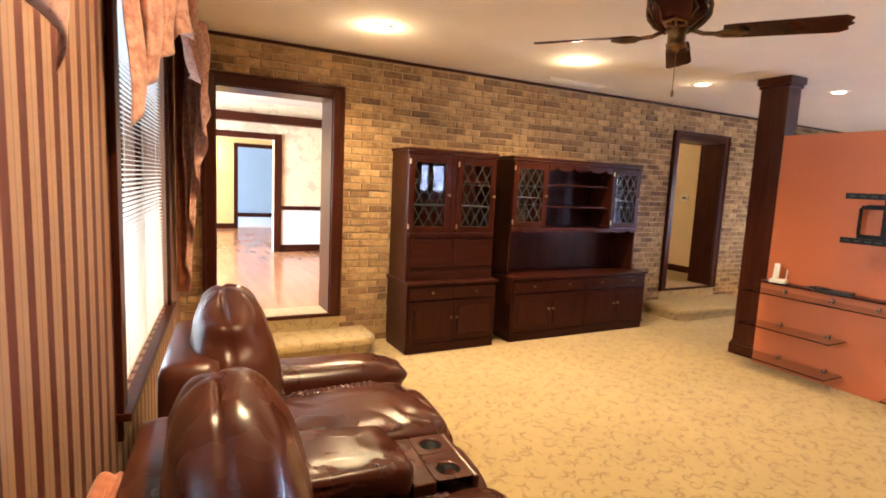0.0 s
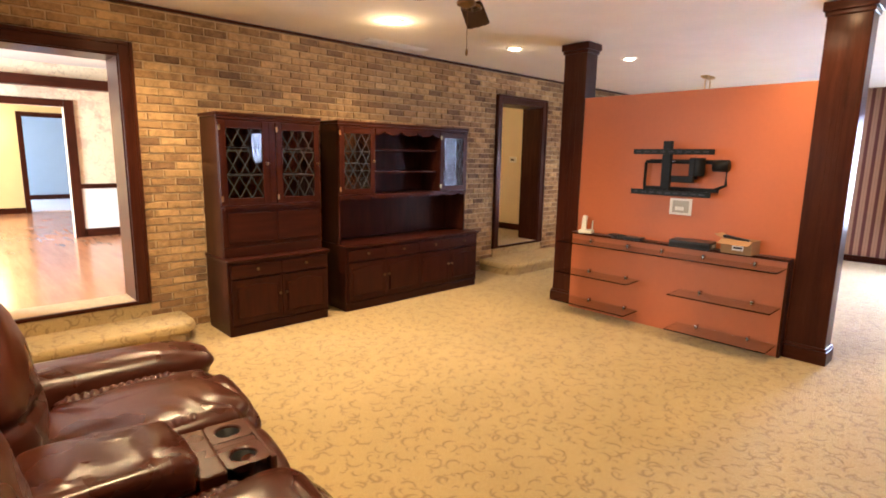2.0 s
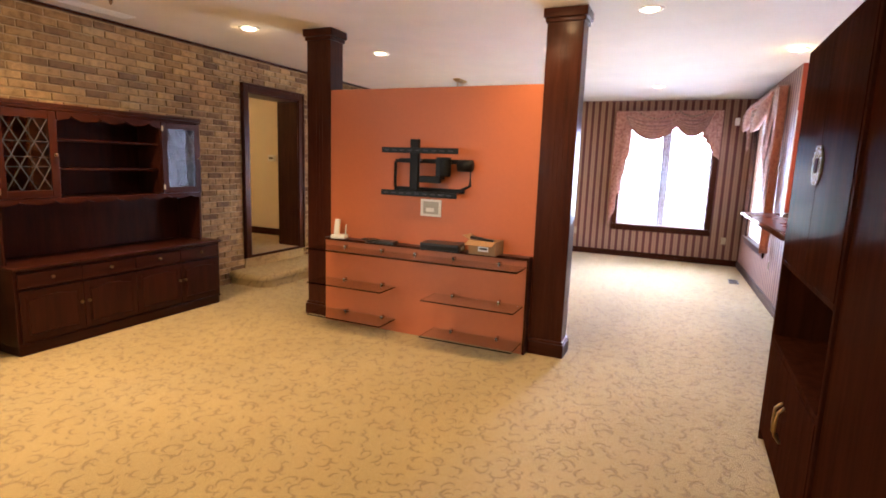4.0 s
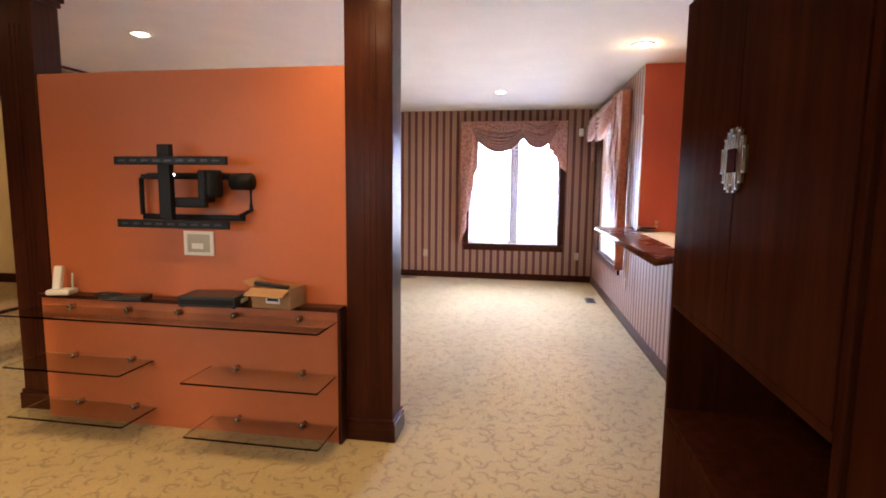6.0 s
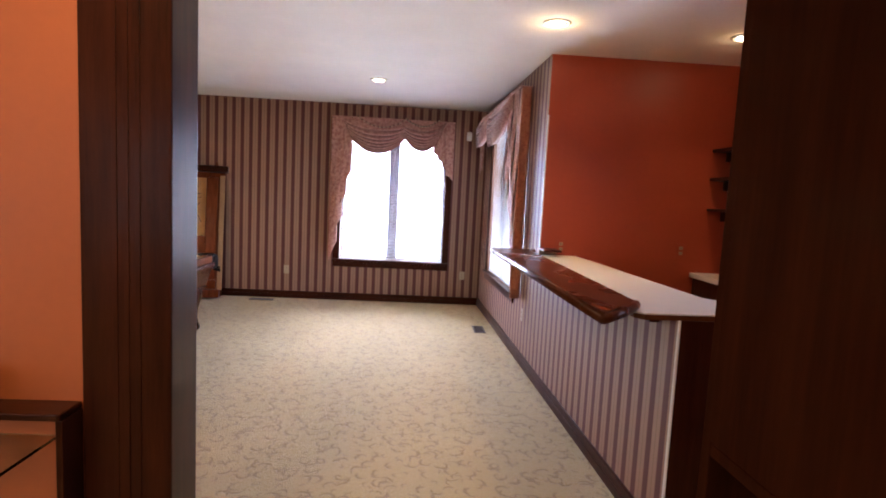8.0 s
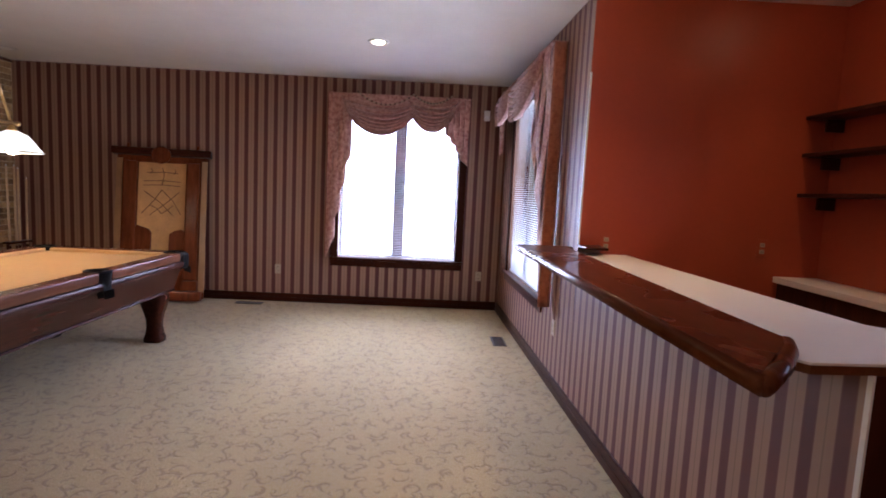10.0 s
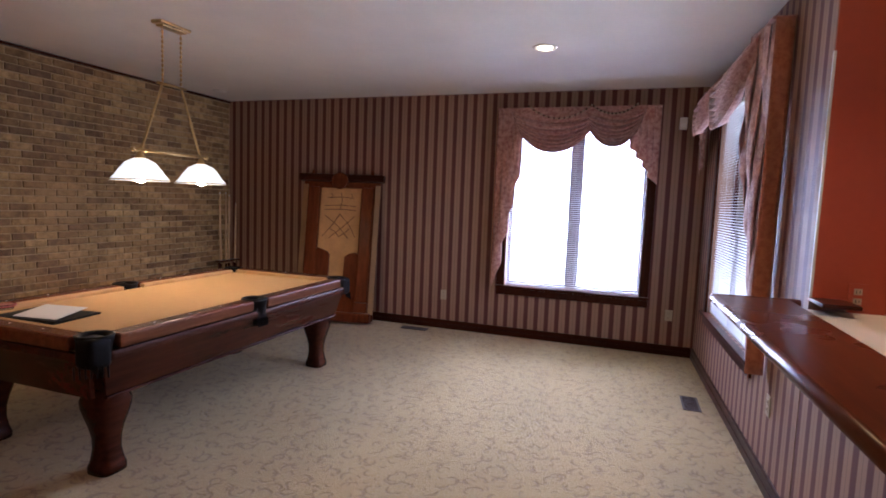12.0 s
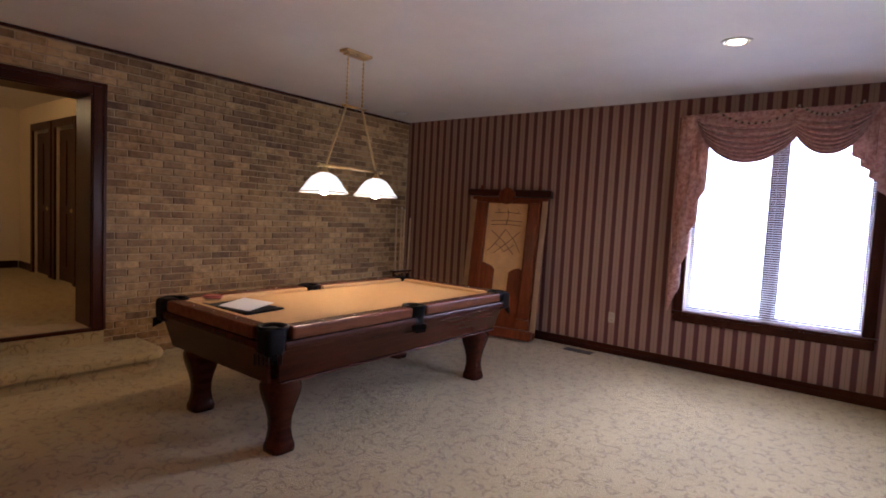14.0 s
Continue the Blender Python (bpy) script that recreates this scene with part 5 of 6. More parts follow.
part("piping", tube(B(), [(0.0, 0.178 * math.copysign(abs(math.cos(a)) ** 0.45, math.cos(a)), 0.445 + 0.43 * math.copysign(abs(math.sin(a)) ** 0.45, math.sin(a))) for a in [2 * math.pi * k / 48 for k in range(49)]], 0.005, 6), LINING, pl, "", True)


# ---- ceiling fan ----
def ceiling_fan():
    f = thing("ceiling_fan", pose(3.15, 3.14, 0), "four-bladed ceiling fan with mahogany blades and an antique brass motor", "ceiling fan")
    zb = 2.405
    part("canopy", lathe(B(), [(0.075, H - 0.001), (0.075, H - 0.02), (0.05, H - 0.06), (0.02, H - 0.075)], 28), OLDBRASS, f, "", True)
    part("downrod", lathe(B(), [(0.014, 2.64), (0.014, H - 0.07)], 14), OLDBRASS, f, "", True)
    mt = part("motor", lathe(B(), [(0.05, 2.645), (0.12, 2.625), (0.15, 2.575), (0.15, 2.50), (0.12, 2.46), (0.07, 2.43)], 36), TABLEWOOD, f, "dark motor housing", True)
    for k in range(16):
        a = 2 * math.pi * k / 16
        part("fretwork", tube(B(), [(r * math.cos(a + da), r * math.sin(a + da), z) for r, z, da in ((0.125, 2.63, 0), (0.155, 2.575, 0.12), (0.156, 2.54, -0.1), (0.154, 2.50, 0.1), (0.12, 2.455, 0), (0.075, 2.425, 0))], 0.005, 6), OLDBRASS, mt, "", True)
    part("switch_housing", lathe(B(), [(0.06, 2.43), (0.045, 2.415), (0.043, 2.365), (0.05, 2.36), (0.048, 2.345), (0.015, 2.33)], 28), OLDBRASS, f, "brass switch housing", True)
    for k in range(4):
        rz = 38 + 90 * k
        m = Matrix.Rotation(radians(rz), 4, "Z")
        ir = B()
        tube(ir, [(0.06, 0, 2.43), (0.12, 0, 2.405), (0.19, 0, zb - 0.006)], 0.011, 8)
        for s in (-1, 1):
            tube(ir, [(0.17, 0, zb - 0.006), (0.21, s * 0.045, zb - 0.008), (0.27, s * 0.05, zb - 0.008), (0.32, 0, zb - 0.008)], 0.008, 8)
        tube(ir, [(0.18, 0, zb - 0.006), (0.32, 0, zb - 0.008)], 0.006, 8)
        bmesh.ops.transform(ir, matrix=m, verts=ir.verts)
        iron = part("blade_iron", ir, OLDBRASS, f, "ornate brass blade iron", True)
        bl = B()
        outline = [(0.21, -0.055), (0.26, -0.062), (0.70, -0.074), (0.735, -0.05), (0.725, -0.02), (0.745, 0.0), (0.725, 0.02), (0.735, 0.05), (0.70, 0.074), (0.26, 0.062), (0.21, 0.055)]
        prism(bl, outline, 0.008)
        bmesh.ops.transform(bl, matrix=m @ Matrix.Translation((0, 0, zb)) @ Matrix.Rotation(radians(-13), 4, "X") @ Matrix(((1, 0, 0, 0), (0, 0, 1, 0), (0, 1, 0, 0), (0, 0, 0, 1))), verts=bl.verts)
        part("blade", bl, TABLEWOOD, f)
    part("pull_chain", tube(B(), [(0.03, 0.02, 2.35), (0.03, 0.02, 2.14)], 0.0022, 5), OLDBRASS, f)
    part("chain_fob", lathe(B(), [(0.002, 2.14), (0.007, 2.13), (0.007, 2.11), (0.002, 2.10)], 10, pose(0.03, 0.02, 0)), OLDBRASS, f, "", True)


ceiling_fan()


# ---- bar ----
structure("wall_bar_half", box(B(), (XE - XB + 0.0085, 0.0005, 0), (5.36, 0.15, 1.07)), STRIPES, "low bar wall with striped wallpaper", "wall", R_M)
# the end panel is terracotta; its shade is put into the dark TRIM colour
structure("trim_bar_end_panel", box(B(), (5.3605, 0.001, 0.0), (5.375, 0.42, 1.0545), 0.002), TRIM, "end of the bar, shaded terracotta drawn as dark red-brown wood", "trim", R_M)
structure("trim_bar_end_bead", box(B(), (5.3605, -0.006, 0.0), (5.377, 0.0005, 1.0545), 0.001), PLASTIC, "pale corner strip at the end of the bar", "trim", R_M)


def flat_slab(outline, z0, z1):
    bm = prism(B(), outline, z1 - z0)
    bmesh.ops.transform(bm, matrix=Matrix(((1, 0, 0, 0), (0, 0, 1, 0), (0, 1, 0, z0), (0, 0, 0, 1))), verts=bm.verts)
    return bm


bt = thing("bar_ledge", pose(0, 0, 0), "dark polished wood bar ledge with a rounded nosing", "bar")
part("slab", flat_slab([(6.225, 0.430), (8.70, 0.475), (8.74, 0.20), (8.74, 0.165), (6.51, 0.182)], 1.086, 1.122), BARWOOD, bt)
part("nosing", tube(B(), [(6.21, 0.432, 1.104), (8.715, 0.484, 1.104)], 0.021, 14), BARWOOD, bt, "", True)
part("end_nosing", tube(B(), [(6.21, 0.432, 1.104), (6.33, 0.315, 1.104), (6.45, 0.220, 1.104), (6.525, 0.176, 1.104)], 0.021, 14), BARWOOD, bt, "", True)
part("end_nosing", tube(B(), [(8.71, 0.49, 1.104), (8.75, 0.12, 1.104)], 0.021, 14), BARWOOD, bt, "", True)
part("cleat", box(B(), (3.12, -0.05, 1.005), (5.20, -0.001, 1.0545), 0.006, R_M), TRIM_X, bt)
part("back_cap", box(B(), (8.56, -0.06, 1.1225), (8.745, 0.085, 1.140), 0.004), TRIM_X, bt)
bc = thing("bar_counter", pose(0, 0, 0), "white laminate bar counter behind the wooden bar ledge", "counter")
part("top", flat_slab([(6.48, 0.20), (8.72, 0.175), (8.745, -0.235), (6.88, -0.32), (6.66, -0.48), (6.47, -0.46), (6.44, 0.17)], 1.079, 1.085), LAMINATE, bc)
part("edge_band", flat_slab([(6.483, 0.198), (8.72, 0.173), (8.745, -0.232), (6.882, -0.316), (6.662, -0.476), (6.474, -0.456), (6.444, 0.168)], 1.056, 1.0785), RAILWOOD, bc, "brown wood edge under the laminate")
part("cabinet", box(B(), (6.55, -0.38, 0.0), (8.74, -0.165, 1.0555), 0.004), BARRED, bc, "brick-red painted counter back")
bk = thing("back_counter", pose(0, 0, 0), "cream laminate back counter with dark cabinet under it", "counter")
bar_part("top", (7.25, YK + 0.002, 0.945), (XB, -1.25, 0.985), LAMINATE, bk, 0.004)
bar_part("cabinet", (7.27, YK + 0.002, 0.0), (XB - 0.004, -1.28, 0.9445), TRIM, bk, 0.004)
# flat black strips paint the shade between the cabinet doors
for x in (7.75, 8.25):
    bar_part("door_gap_dark", (x - 0.002, -1.2798, 0.1), (x + 0.002, -1.2785, 0.9), BLACK, bk, 0.0)
for z, x in ((1.52, 7.9), (1.78, 8.0), (2.02, 8.1)):
    sh = thing("bar_shelf", pose(0, 0, 0), "short dark wood shelf on the brick-red wall", "shelf", "bar shelves")
    bar_part("board", (x, YK + 0.002, z), (XB, YK + 0.2, z + 0.025), TRIM_X, sh, 0.004)
    for xx in (x + 0.08, XB - 0.08):
        bar_part("bracket", (xx - 0.01, YK + 0.002, z - 0.08), (xx + 0.01, YK + 0.12, z - 0.0005), TRIM, sh, 0.004)


# ---- pool table ----
def pool_table():
    c = thing("pool_table", pose(8.93, 3.94, 0), "mahogany pool table with tan felt and leather pockets", "pool table")
    L, W, top = 1.25, 0.665, 0.79
    f = part("playing_field", box(B(), (-L + 0.14, -W + 0.14, 0.735), (L - 0.14, W - 0.14, 0.755), 0.002), FELT, c, "tan felt bed")
    pk = [(-L + 0.09, -W + 0.09), (-L + 0.09, W - 0.09), (L - 0.09, -W + 0.09), (L - 0.09, W - 0.09), (0, -W + 0.06), (0, W - 0.06)]
    # rails with their cloth cushions
    for sy in (-1, 1):
        for a, b in ((-L + 0.16, -0.075), (0.075, L - 0.16)):
            lo, hi = sorted((sy * W, sy * (W - 0.11)))
            r = bar_part("rail", (a, lo, 0.715), (b, hi, top), RAILWOOD, c, 0.016)
            lo, hi = sorted((sy * (W - 0.111), sy * (W - 0.155)))
            bar_part("cushion", (a + 0.01, lo, 0.752), (b - 0.01, hi, top - 0.006), FELT, r, 0.012)
            for k in range(3):
                x = a + (b - a) * (k + 1) / 4
                part("sight", lathe(B(), [(0.006, top), (0.005, top + 0.0012)], 10, pose(x, sy * (W - 0.06), 0)), PLASTIC, r)
    for sx in (-1, 1):
        lo, hi = sorted((sx * L, sx * (L - 0.11)))
        r = bar_part("rail", (lo, -W + 0.16, 0.715), (hi, W - 0.16, top), RAILWOOD, c, 0.016)
        lo, hi = sorted((sx * (L - 0.111), sx * (L - 0.155)))
        bar_part("cushion", (lo, -W + 0.17, 0.752), (hi, W - 0.17, top - 0.006), FELT, r, 0.012)
        for k in range(3):
            part("sight", lathe(B(), [(0.006, top), (0.005, top + 0.0012)], 10, pose(sx * (L - 0.06), (k - 1) * 0.25, 0)), PLASTIC, r)
    for sy in (-1, 1):
        lo, hi = sorted((sy * (W + 0.004), sy * (W - 0.04)))
        bar_part("blind_rail", (-L + 0.10, lo, 0.655), (L - 0.10, hi, 0.7145), TABLEWOOD, c, 0.02)
        lo, hi = sorted((sy * (W - 0.03), sy * (W - 0.055)))
        bm = box(B(), (-L + 0.09, lo, 0.46), (L - 0.09, hi, 0.654), 0.006)
        for v in bm.verts:
            if v.co.z < 0.5:
                v.co.y -= sy * 0.045
                v.co.x -= math.copysign(0.04, v.co.x)
        a_ = part("apron", bm, TABLEWOOD, c)
        lo, hi = sorted((sy * (W - 0.02), sy * (W - 0.0545)))
        bar_part("bead", (-L + 0.13, lo - sy * 0.045, 0.445), (L - 0.13, hi - sy * 0.045, 0.4595), TABLEWOOD, a_, 0.006)
    for sx in (-1, 1):
        lo, hi = sorted((sx * (L + 0.004), sx * (L - 0.04)))
        bar_part("blind_rail", (lo, -W + 0.10, 0.655), (hi, W - 0.10, 0.7145), TABLEWOOD, c, 0.02)
        lo, hi = sorted((sx * (L - 0.03), sx * (L - 0.055)))
        bm = box(B(), (lo, -W + 0.056, 0.46), (hi, W - 0.056, 0.654), 0.006)
        for v in bm.verts:
            if v.co.z < 0.5:
                v.co.x -= sx * 0.04
                v.co.y -= math.copysign(0.045, v.co.y)
        part("apron", bm, TABLEWOOD, c)
    bar_part("slate", (-L + 0.06, -W + 0.06, 0.70), (L - 0.06, W - 0.06, 0.734), BLACK, c, 0.002)
    for x, y in pk:
        p = part("pocket", lathe(B(), [(0.035, 0.60), (0.060, 0.64), (0.075, 0.715), (0.085, 0.775), (0.090, 0.792), (0.078, 0.7955), (0.062, 0.785), (0.052, 0.72), (0.03, 0.66)], 24, pose(x, y, 0), True), BLACKLEATHER, c, "black leather pocket", True)
        sx, sy = (0 if x == 0 else math.copysign(1, x)), math.copysign(1, y)
        bm = B()
        cushion(bm, (x + sx * 0.034, y + sy * (0.034 if sx else 0.040), 0.712), (0.062 if sx else 0.055, 0.062 if sx else 0.026, 0.078), 0.4, 0.004, x + y)
        part("pocket_apron", bm, BLACKLEATHER, p, "leather pocket flap with fringe", True)
        for k in range(7):
            t = (k - 3) / 3
            part("fringe", tube(B(), [(x + sx * 0.08 + t * 0.05, y + sy * 0.075 - (t * 0.05 * sx * sy if sx else 0), 0.66), (x + sx * 0.08 + t * 0.05, y + sy * 0.078 - (t * 0.05 * sx * sy if sx else 0), 0.60)], 0.005, 5), BLACKLEATHER, p)
    for sx in (-1, 1):
        for sy in (-1, 1):
            bm = B()
            rows = []
            # a carved leg: square section swelling at the knee, narrow at the ankle, on a block foot
            for z, w in ((0.0, 0.080), (0.03, 0.082), (0.05, 0.075), (0.075, 0.068), (0.13, 0.060), (0.19, 0.062), (0.25, 0.074), (0.31, 0.092), (0.36, 0.105), (0.40, 0.108), (0.43, 0.098), (0.445, 0.100), (0.47, 0.100)):
                ring = []
                for k in range(20):
                    a = 2 * math.pi * k / 20
                    ca, sa = math.cos(a), math.sin(a)
                    ring.append(bm.verts.new((math.copysign(abs(ca) ** 0.6, ca) * w, math.copysign(abs(sa) ** 0.6, sa) * w, z)))
                rows.append(ring)
            for lo, hi in zip(rows, rows[1:]):
                for k in range(20):
                    bm.faces.new((lo[k], lo[(k + 1) % 20], hi[(k + 1) % 20], hi[k]))
            bm.faces.new(list(reversed(rows[0])))
            bm.faces.new(rows[-1])
            bmesh.ops.transform(bm, matrix=pose(sx * (L - 0.23), sy * (W - 0.20), 0), verts=bm.verts)
            lg = part("leg", bm, TABLEWOOD, c, "carved ball-and-ankle leg", True)
            part("leg_block", box(B(), (sx * (L - 0.23) - 0.085, sy * (W - 0.20) - 0.085, 0.4705), (sx * (L - 0.23) + 0.085, sy * (W - 0.20) + 0.085, 0.655), 0.01), TABLEWOOD, lg)


pool_table()
bi = thing("bill_folder", pose(8.02, 4.10, 0.7555, 0, 0, 8), "black leather folder lying open on the felt", "folder")
bar_part("cover", (-0.16, -0.24, 0), (0.16, 0.22, 0.012), BLACKLEATHER, bi, 0.005)
bar_part("spine", (-0.16, -0.245, 0.0122), (-0.12, 0.225, 0.022), BLACKLEATHER, bi, 0.005)
pp = thing("paper_sheet", pose(8.03, 4.07, 0.769, 0, -7, 10), "white sheet of paper on a black folder", "paper")
part("sheet", box(B(), (-0.11, -0.16, 0.016), (0.11, 0.13, 0.0175)), PAPER, pp)
at = thing("ashtray", pose(7.93, 4.31, 0.791), "round cut glass ashtray on the table rail", "ashtray")
part("bowl", lathe(B(), [(0.05, 0.0), (0.065, 0.03), (0.06, 0.032), (0.045, 0.012)], 28), SHELFGLASS, at, "", True)
part("rim_band", lathe(B(), [(0.0655, 0.018), (0.0665, 0.022), (0.0655, 0.026)], 28), plain("red_glaze", (0.35, 0.05, 0.03), 0.3), at, "red band")


# ---- billiard lamp ----
def billiard_lamp():
    c = thing("billiard_lamp", pose(9.06, 4.20, 0), "brass billiard lamp with two white glass shades on chains", "hanging lamp")
    part("ceiling_plate", box(box(B(), (-0.14, -0.05, H - 0.025), (0.14, 0.05, H - 0.001), 0.008), (-0.11, -0.035, H - 0.04), (0.11, 0.035, H - 0.0255), 0.006), BRASS, c)
    for s in (-1, 1):
        ch = part("chain", tube(B(), [(s * 0.085, 0, H - 0.04), (s * 0.085, 0, 2.31)], 0.003, 6), BRASS, c)
        for k in range(11):
            part("link", lathe(B(), [(0.007, -0.012), (0.009, 0.0), (0.007, 0.012)], 8, pose(s * 0.085, 0, 2.33 + k * 0.034)), BRASS, ch, "", True)
        part("diagonal_rod", tube(B(), [(s * 0.09, 0, 2.29), (s * 0.275, 0, 1.80)], 0.0095, 10), BRASS, c, "", True)
        part("ball_joint", lathe(B(), [(0.004, -0.016), (0.014, -0.008), (0.014, 0.008), (0.004, 0.016)], 14, pose(s * 0.18, 0, 2.05)), BRASS, c, "", True)
        part("holder", lathe(B(), [(0.03, 1.735), (0.034, 1.745), (0.02, 1.775), (0.012, 1.79)], 20, pose(s * 0.285, 0, 0)), BRASS, c, "", True)
        sh = part("shade", lathe(B(), [(0.190, 1.580), (0.186, 1.592), (0.160, 1.62), (0.135, 1.66), (0.095, 1.71), (0.045, 1.735), (0.040, 1.738), (0.038, 1.732), (0.090, 1.703), (0.128, 1.655), (0.153, 1.613), (0.183, 1.582)], 40, pose(s * 0.285, 0, 0), True), LAMPSHADE, c, "lit white glass bell shade", True)
        part("rim", tube(B(), [(s * 0.285 + 0.190 * math.cos(a), 0.190 * math.sin(a), 1.586) for a in [2 * math.pi * k / 40 for k in range(41)]], 0.005, 8), BRASS, sh, "brass rim", True)
        part("bulb", lathe(B(), [(0.006, 1.565), (0.030, 1.575), (0.040, 1.60), (0.034, 1.63), (0.018, 1.66), (0.016, 1.70)], 20, pose(s * 0.285, 0, 0)), LAMPBULB, sh, "glowing bulb", True)
        lamp("POINT", c.matrix_world @ pose(s * 0.285, 0, 1.55), 7, (1.0, 0.60, 0.28), 0.045)
    part("top_bar", tube(B(), [(-0.13, 0, 2.30), (0.13, 0, 2.30)], 0.011, 12), BRASS, c, "", True)
    part("lower_bar", tube(B(), [(-0.34, 0, 1.797), (0.34, 0, 1.797)], 0.013, 12), BRASS, c, "", True)
    for s in (-1, 1):
        part("finial", lathe(B(), [(0.004, -0.02), (0.018, -0.008), (0.018, 0.008), (0.004, 0.02)], 14, pose(s * 0.345, 0, 1.797, 0, 90, 0)), BRASS, c, "", True)


billiard_lamp()


# ---- carved panel leaning on the far wall ----
cp2 = thing("carved_wood_panel", pose(11.47, 4.215, 0.0, 0, 0, -90 + 9) @ pose(0, 0, 0.02, -7.5, 0, 0) @ Matrix.Diagonal((1.06, 1, 1, 1)), "carved walnut panel with a parchment board, leaning on the wall", "carved panel")
bar_part("board", (-0.465, 0.0, 0.02), (0.465, 0.03, 1.72), PANELWOOD, cp2, 0.006)
bar_part("parchment", (-0.245, -0.008, 0.40), (0.245, -0.0005, 1.62), PARCHMENT, cp2, 0.002, "yellowed parchment with faint drawn lines")
for s in (-1, 1):
    lo, hi = sorted((s * 0.25, s * 0.395))
    bar_part("column", (lo, -0.05, 0.24), (hi, -0.0005, 1.63), PANELWOOD, cp2, 0.03, "half-round carved column")
    lo, hi = sorted((s * 0.24, s * 0.405))
    bar_part("column_base", (lo, -0.065, 0.12), (hi, -0.0005, 0.239), PANELWOOD, cp2, 0.012)
    lo, hi = sorted((s * 0.408, s * 0.47))
    bar_part("pale_edge", (lo, -0.012, 0.10), (hi, -0.0005, 1.66), PALEWOOD, cp2, 0.004, "pale worn edge strip")
    lo, hi = sorted((s * 0.09, s * 0.27))
    outline = [(lo, 0.30), (hi, 0.30), (hi, 0.80 if s > 0 else 0.86), (hi - 0.05, 0.84), (lo + 0.06, 0.82), (lo + 0.01, 0.78)] if s > 0 else [(lo, 0.30), (hi, 0.30), (hi, 0.80), (hi - 0.03, 0.84), (lo + 0.04, 0.88), (lo, 0.84)]
    part("carved_block", prism(B(), outline, 0.03, pose(0, -0.0385, 0)), PANELWOOD, cp2, "carved rock-shaped block")
    part("finial", lathe(B(), [(0.02, 1.785), (0.025, 1.80), (0.012, 1.815), (0.02, 1.83), (0.005, 1.845)], 14, pose(s * 0.36, 0.0, 0)), PANELWOOD, cp2, "", True)
bar_part("beam", (-0.51, -0.07, 1.70), (0.51, 0.035, 1.785), TRIM_Y, cp2, 0.015, "dark top beam")
part("medallion", lathe(B(), [(0.10, 0), (0.10, 0.02), (0.085, 0.03), (0.06, 0.022), (0.03, 0.035)], 28, pose(0, -0.071, 1.70, 90, 0, 0)), PANELWOOD, cp2, "round carved medallion", True)
bar_part("base", (-0.45, -0.09, 0.0), (0.45, 0.03, 0.115), PANELWOOD, cp2, 0.02)
ink = plain("brown_ink", (0.10, 0.045, 0.02), 0.8)
for (xa, za), (xb, zb_) in (((-0.16, 1.50), (0.16, 1.50)), ((-0.19, 1.40), (0.19, 1.40)), ((-0.19, 1.35), (0.19, 1.35)), ((-0.12, 1.55), (-0.12, 1.49)), ((0.12, 1.55), (0.12, 1.49)), ((0, 1.56), (0, 1.36)),
                            ((-0.20, 1.02), (0.0, 1.30)), ((0.20, 1.02), (0.0, 1.30)), ((-0.18, 1.28), (0.12, 1.00)), ((0.18, 1.28), (-0.12, 1.00)), ((-0.12, 1.12), (0.0, 1.02)), ((0.12, 1.12), (0.0, 1.02))):
    part("drawn_line", tube(B(), [(xa, -0.0085, za), ((xa + xb) / 2 + 0.02, -0.0085, (za + zb_) / 2 + 0.01), (xb, -0.0085, zb_)], 0.0045, 5), ink, cp2)

# ---- cue rack in the corner ----
cr = thing("cue_rack", pose(11.52, 5.84, 0), "dark wood floor rack holding pool cues in the corner", "cue rack")
bar_part("base", (-0.17, -0.12, 0.0), (0.17, 0.12, 0.05), TRIM_X, cr, 0.01)
bar_part("holder", (-0.17, -0.05, 0.62), (0.17, 0.05, 0.645), TRIM_X, cr, 0.008)
for s in (-1, 1):
    bar_part("post", (s * 0.15 - 0.012, -0.012, 0.0502), (s * 0.15 + 0.012, 0.012, 0.6198), TRIM, cr, 0.004)
for k, (dx, hgt) in enumerate(((-0.11, 1.50), (-0.045, 1.50), (0.02, 1.47), (0.10, 1.36))):
    q = thing("pool_cue", pose(11.52 + dx, 5.84 - 0.02 * (k % 2), 0.0505, 0, 0.8 * (k - 1.5), 0), "slim maple pool cue standing in a rack", "pool cue", "pool cues")
    part("shaft", lathe(B(), [(0.0135, 0.55), (0.009, hgt - 0.05)], 10), CUEWOOD, q, "", True)
    part("butt", lathe(B(), [(0.0145, 0.0), (0.015, 0.02), (0.012, 0.5495)], 12), TABLEWOOD, q, "dark butt", True)
    part("tip", lathe(B(), [(0.0062, hgt - 0.0495), (0.0055, hgt - 0.03)], 8), PLASTIC, q)


# ---- outlets, vents, small fittings ----
def outlet(m, label="ivory plastic wall outlet above the baseboard", plate=None):
    o = thing("wall_outlet", m, label, "outlet", "outlets")
    bar_part("plate", (-0.036, -0.006, -0.058), (0.036, -0.0005, 0.058), plate or IVORY, o, 0.003)
    for z in (-0.022, 0.022):
        s = bar_part("socket", (-0.016, -0.009, z - 0.014), (0.016, -0.0062, z + 0.014), IVORY, o, 0.003)
        for x in (-0.006, 0.006):
            bar_part("slot", (x - 0.0015, -0.0096, z - 0.006), (x + 0.0015, -0.0091, z + 0.006), BLACK, s, 0.0)


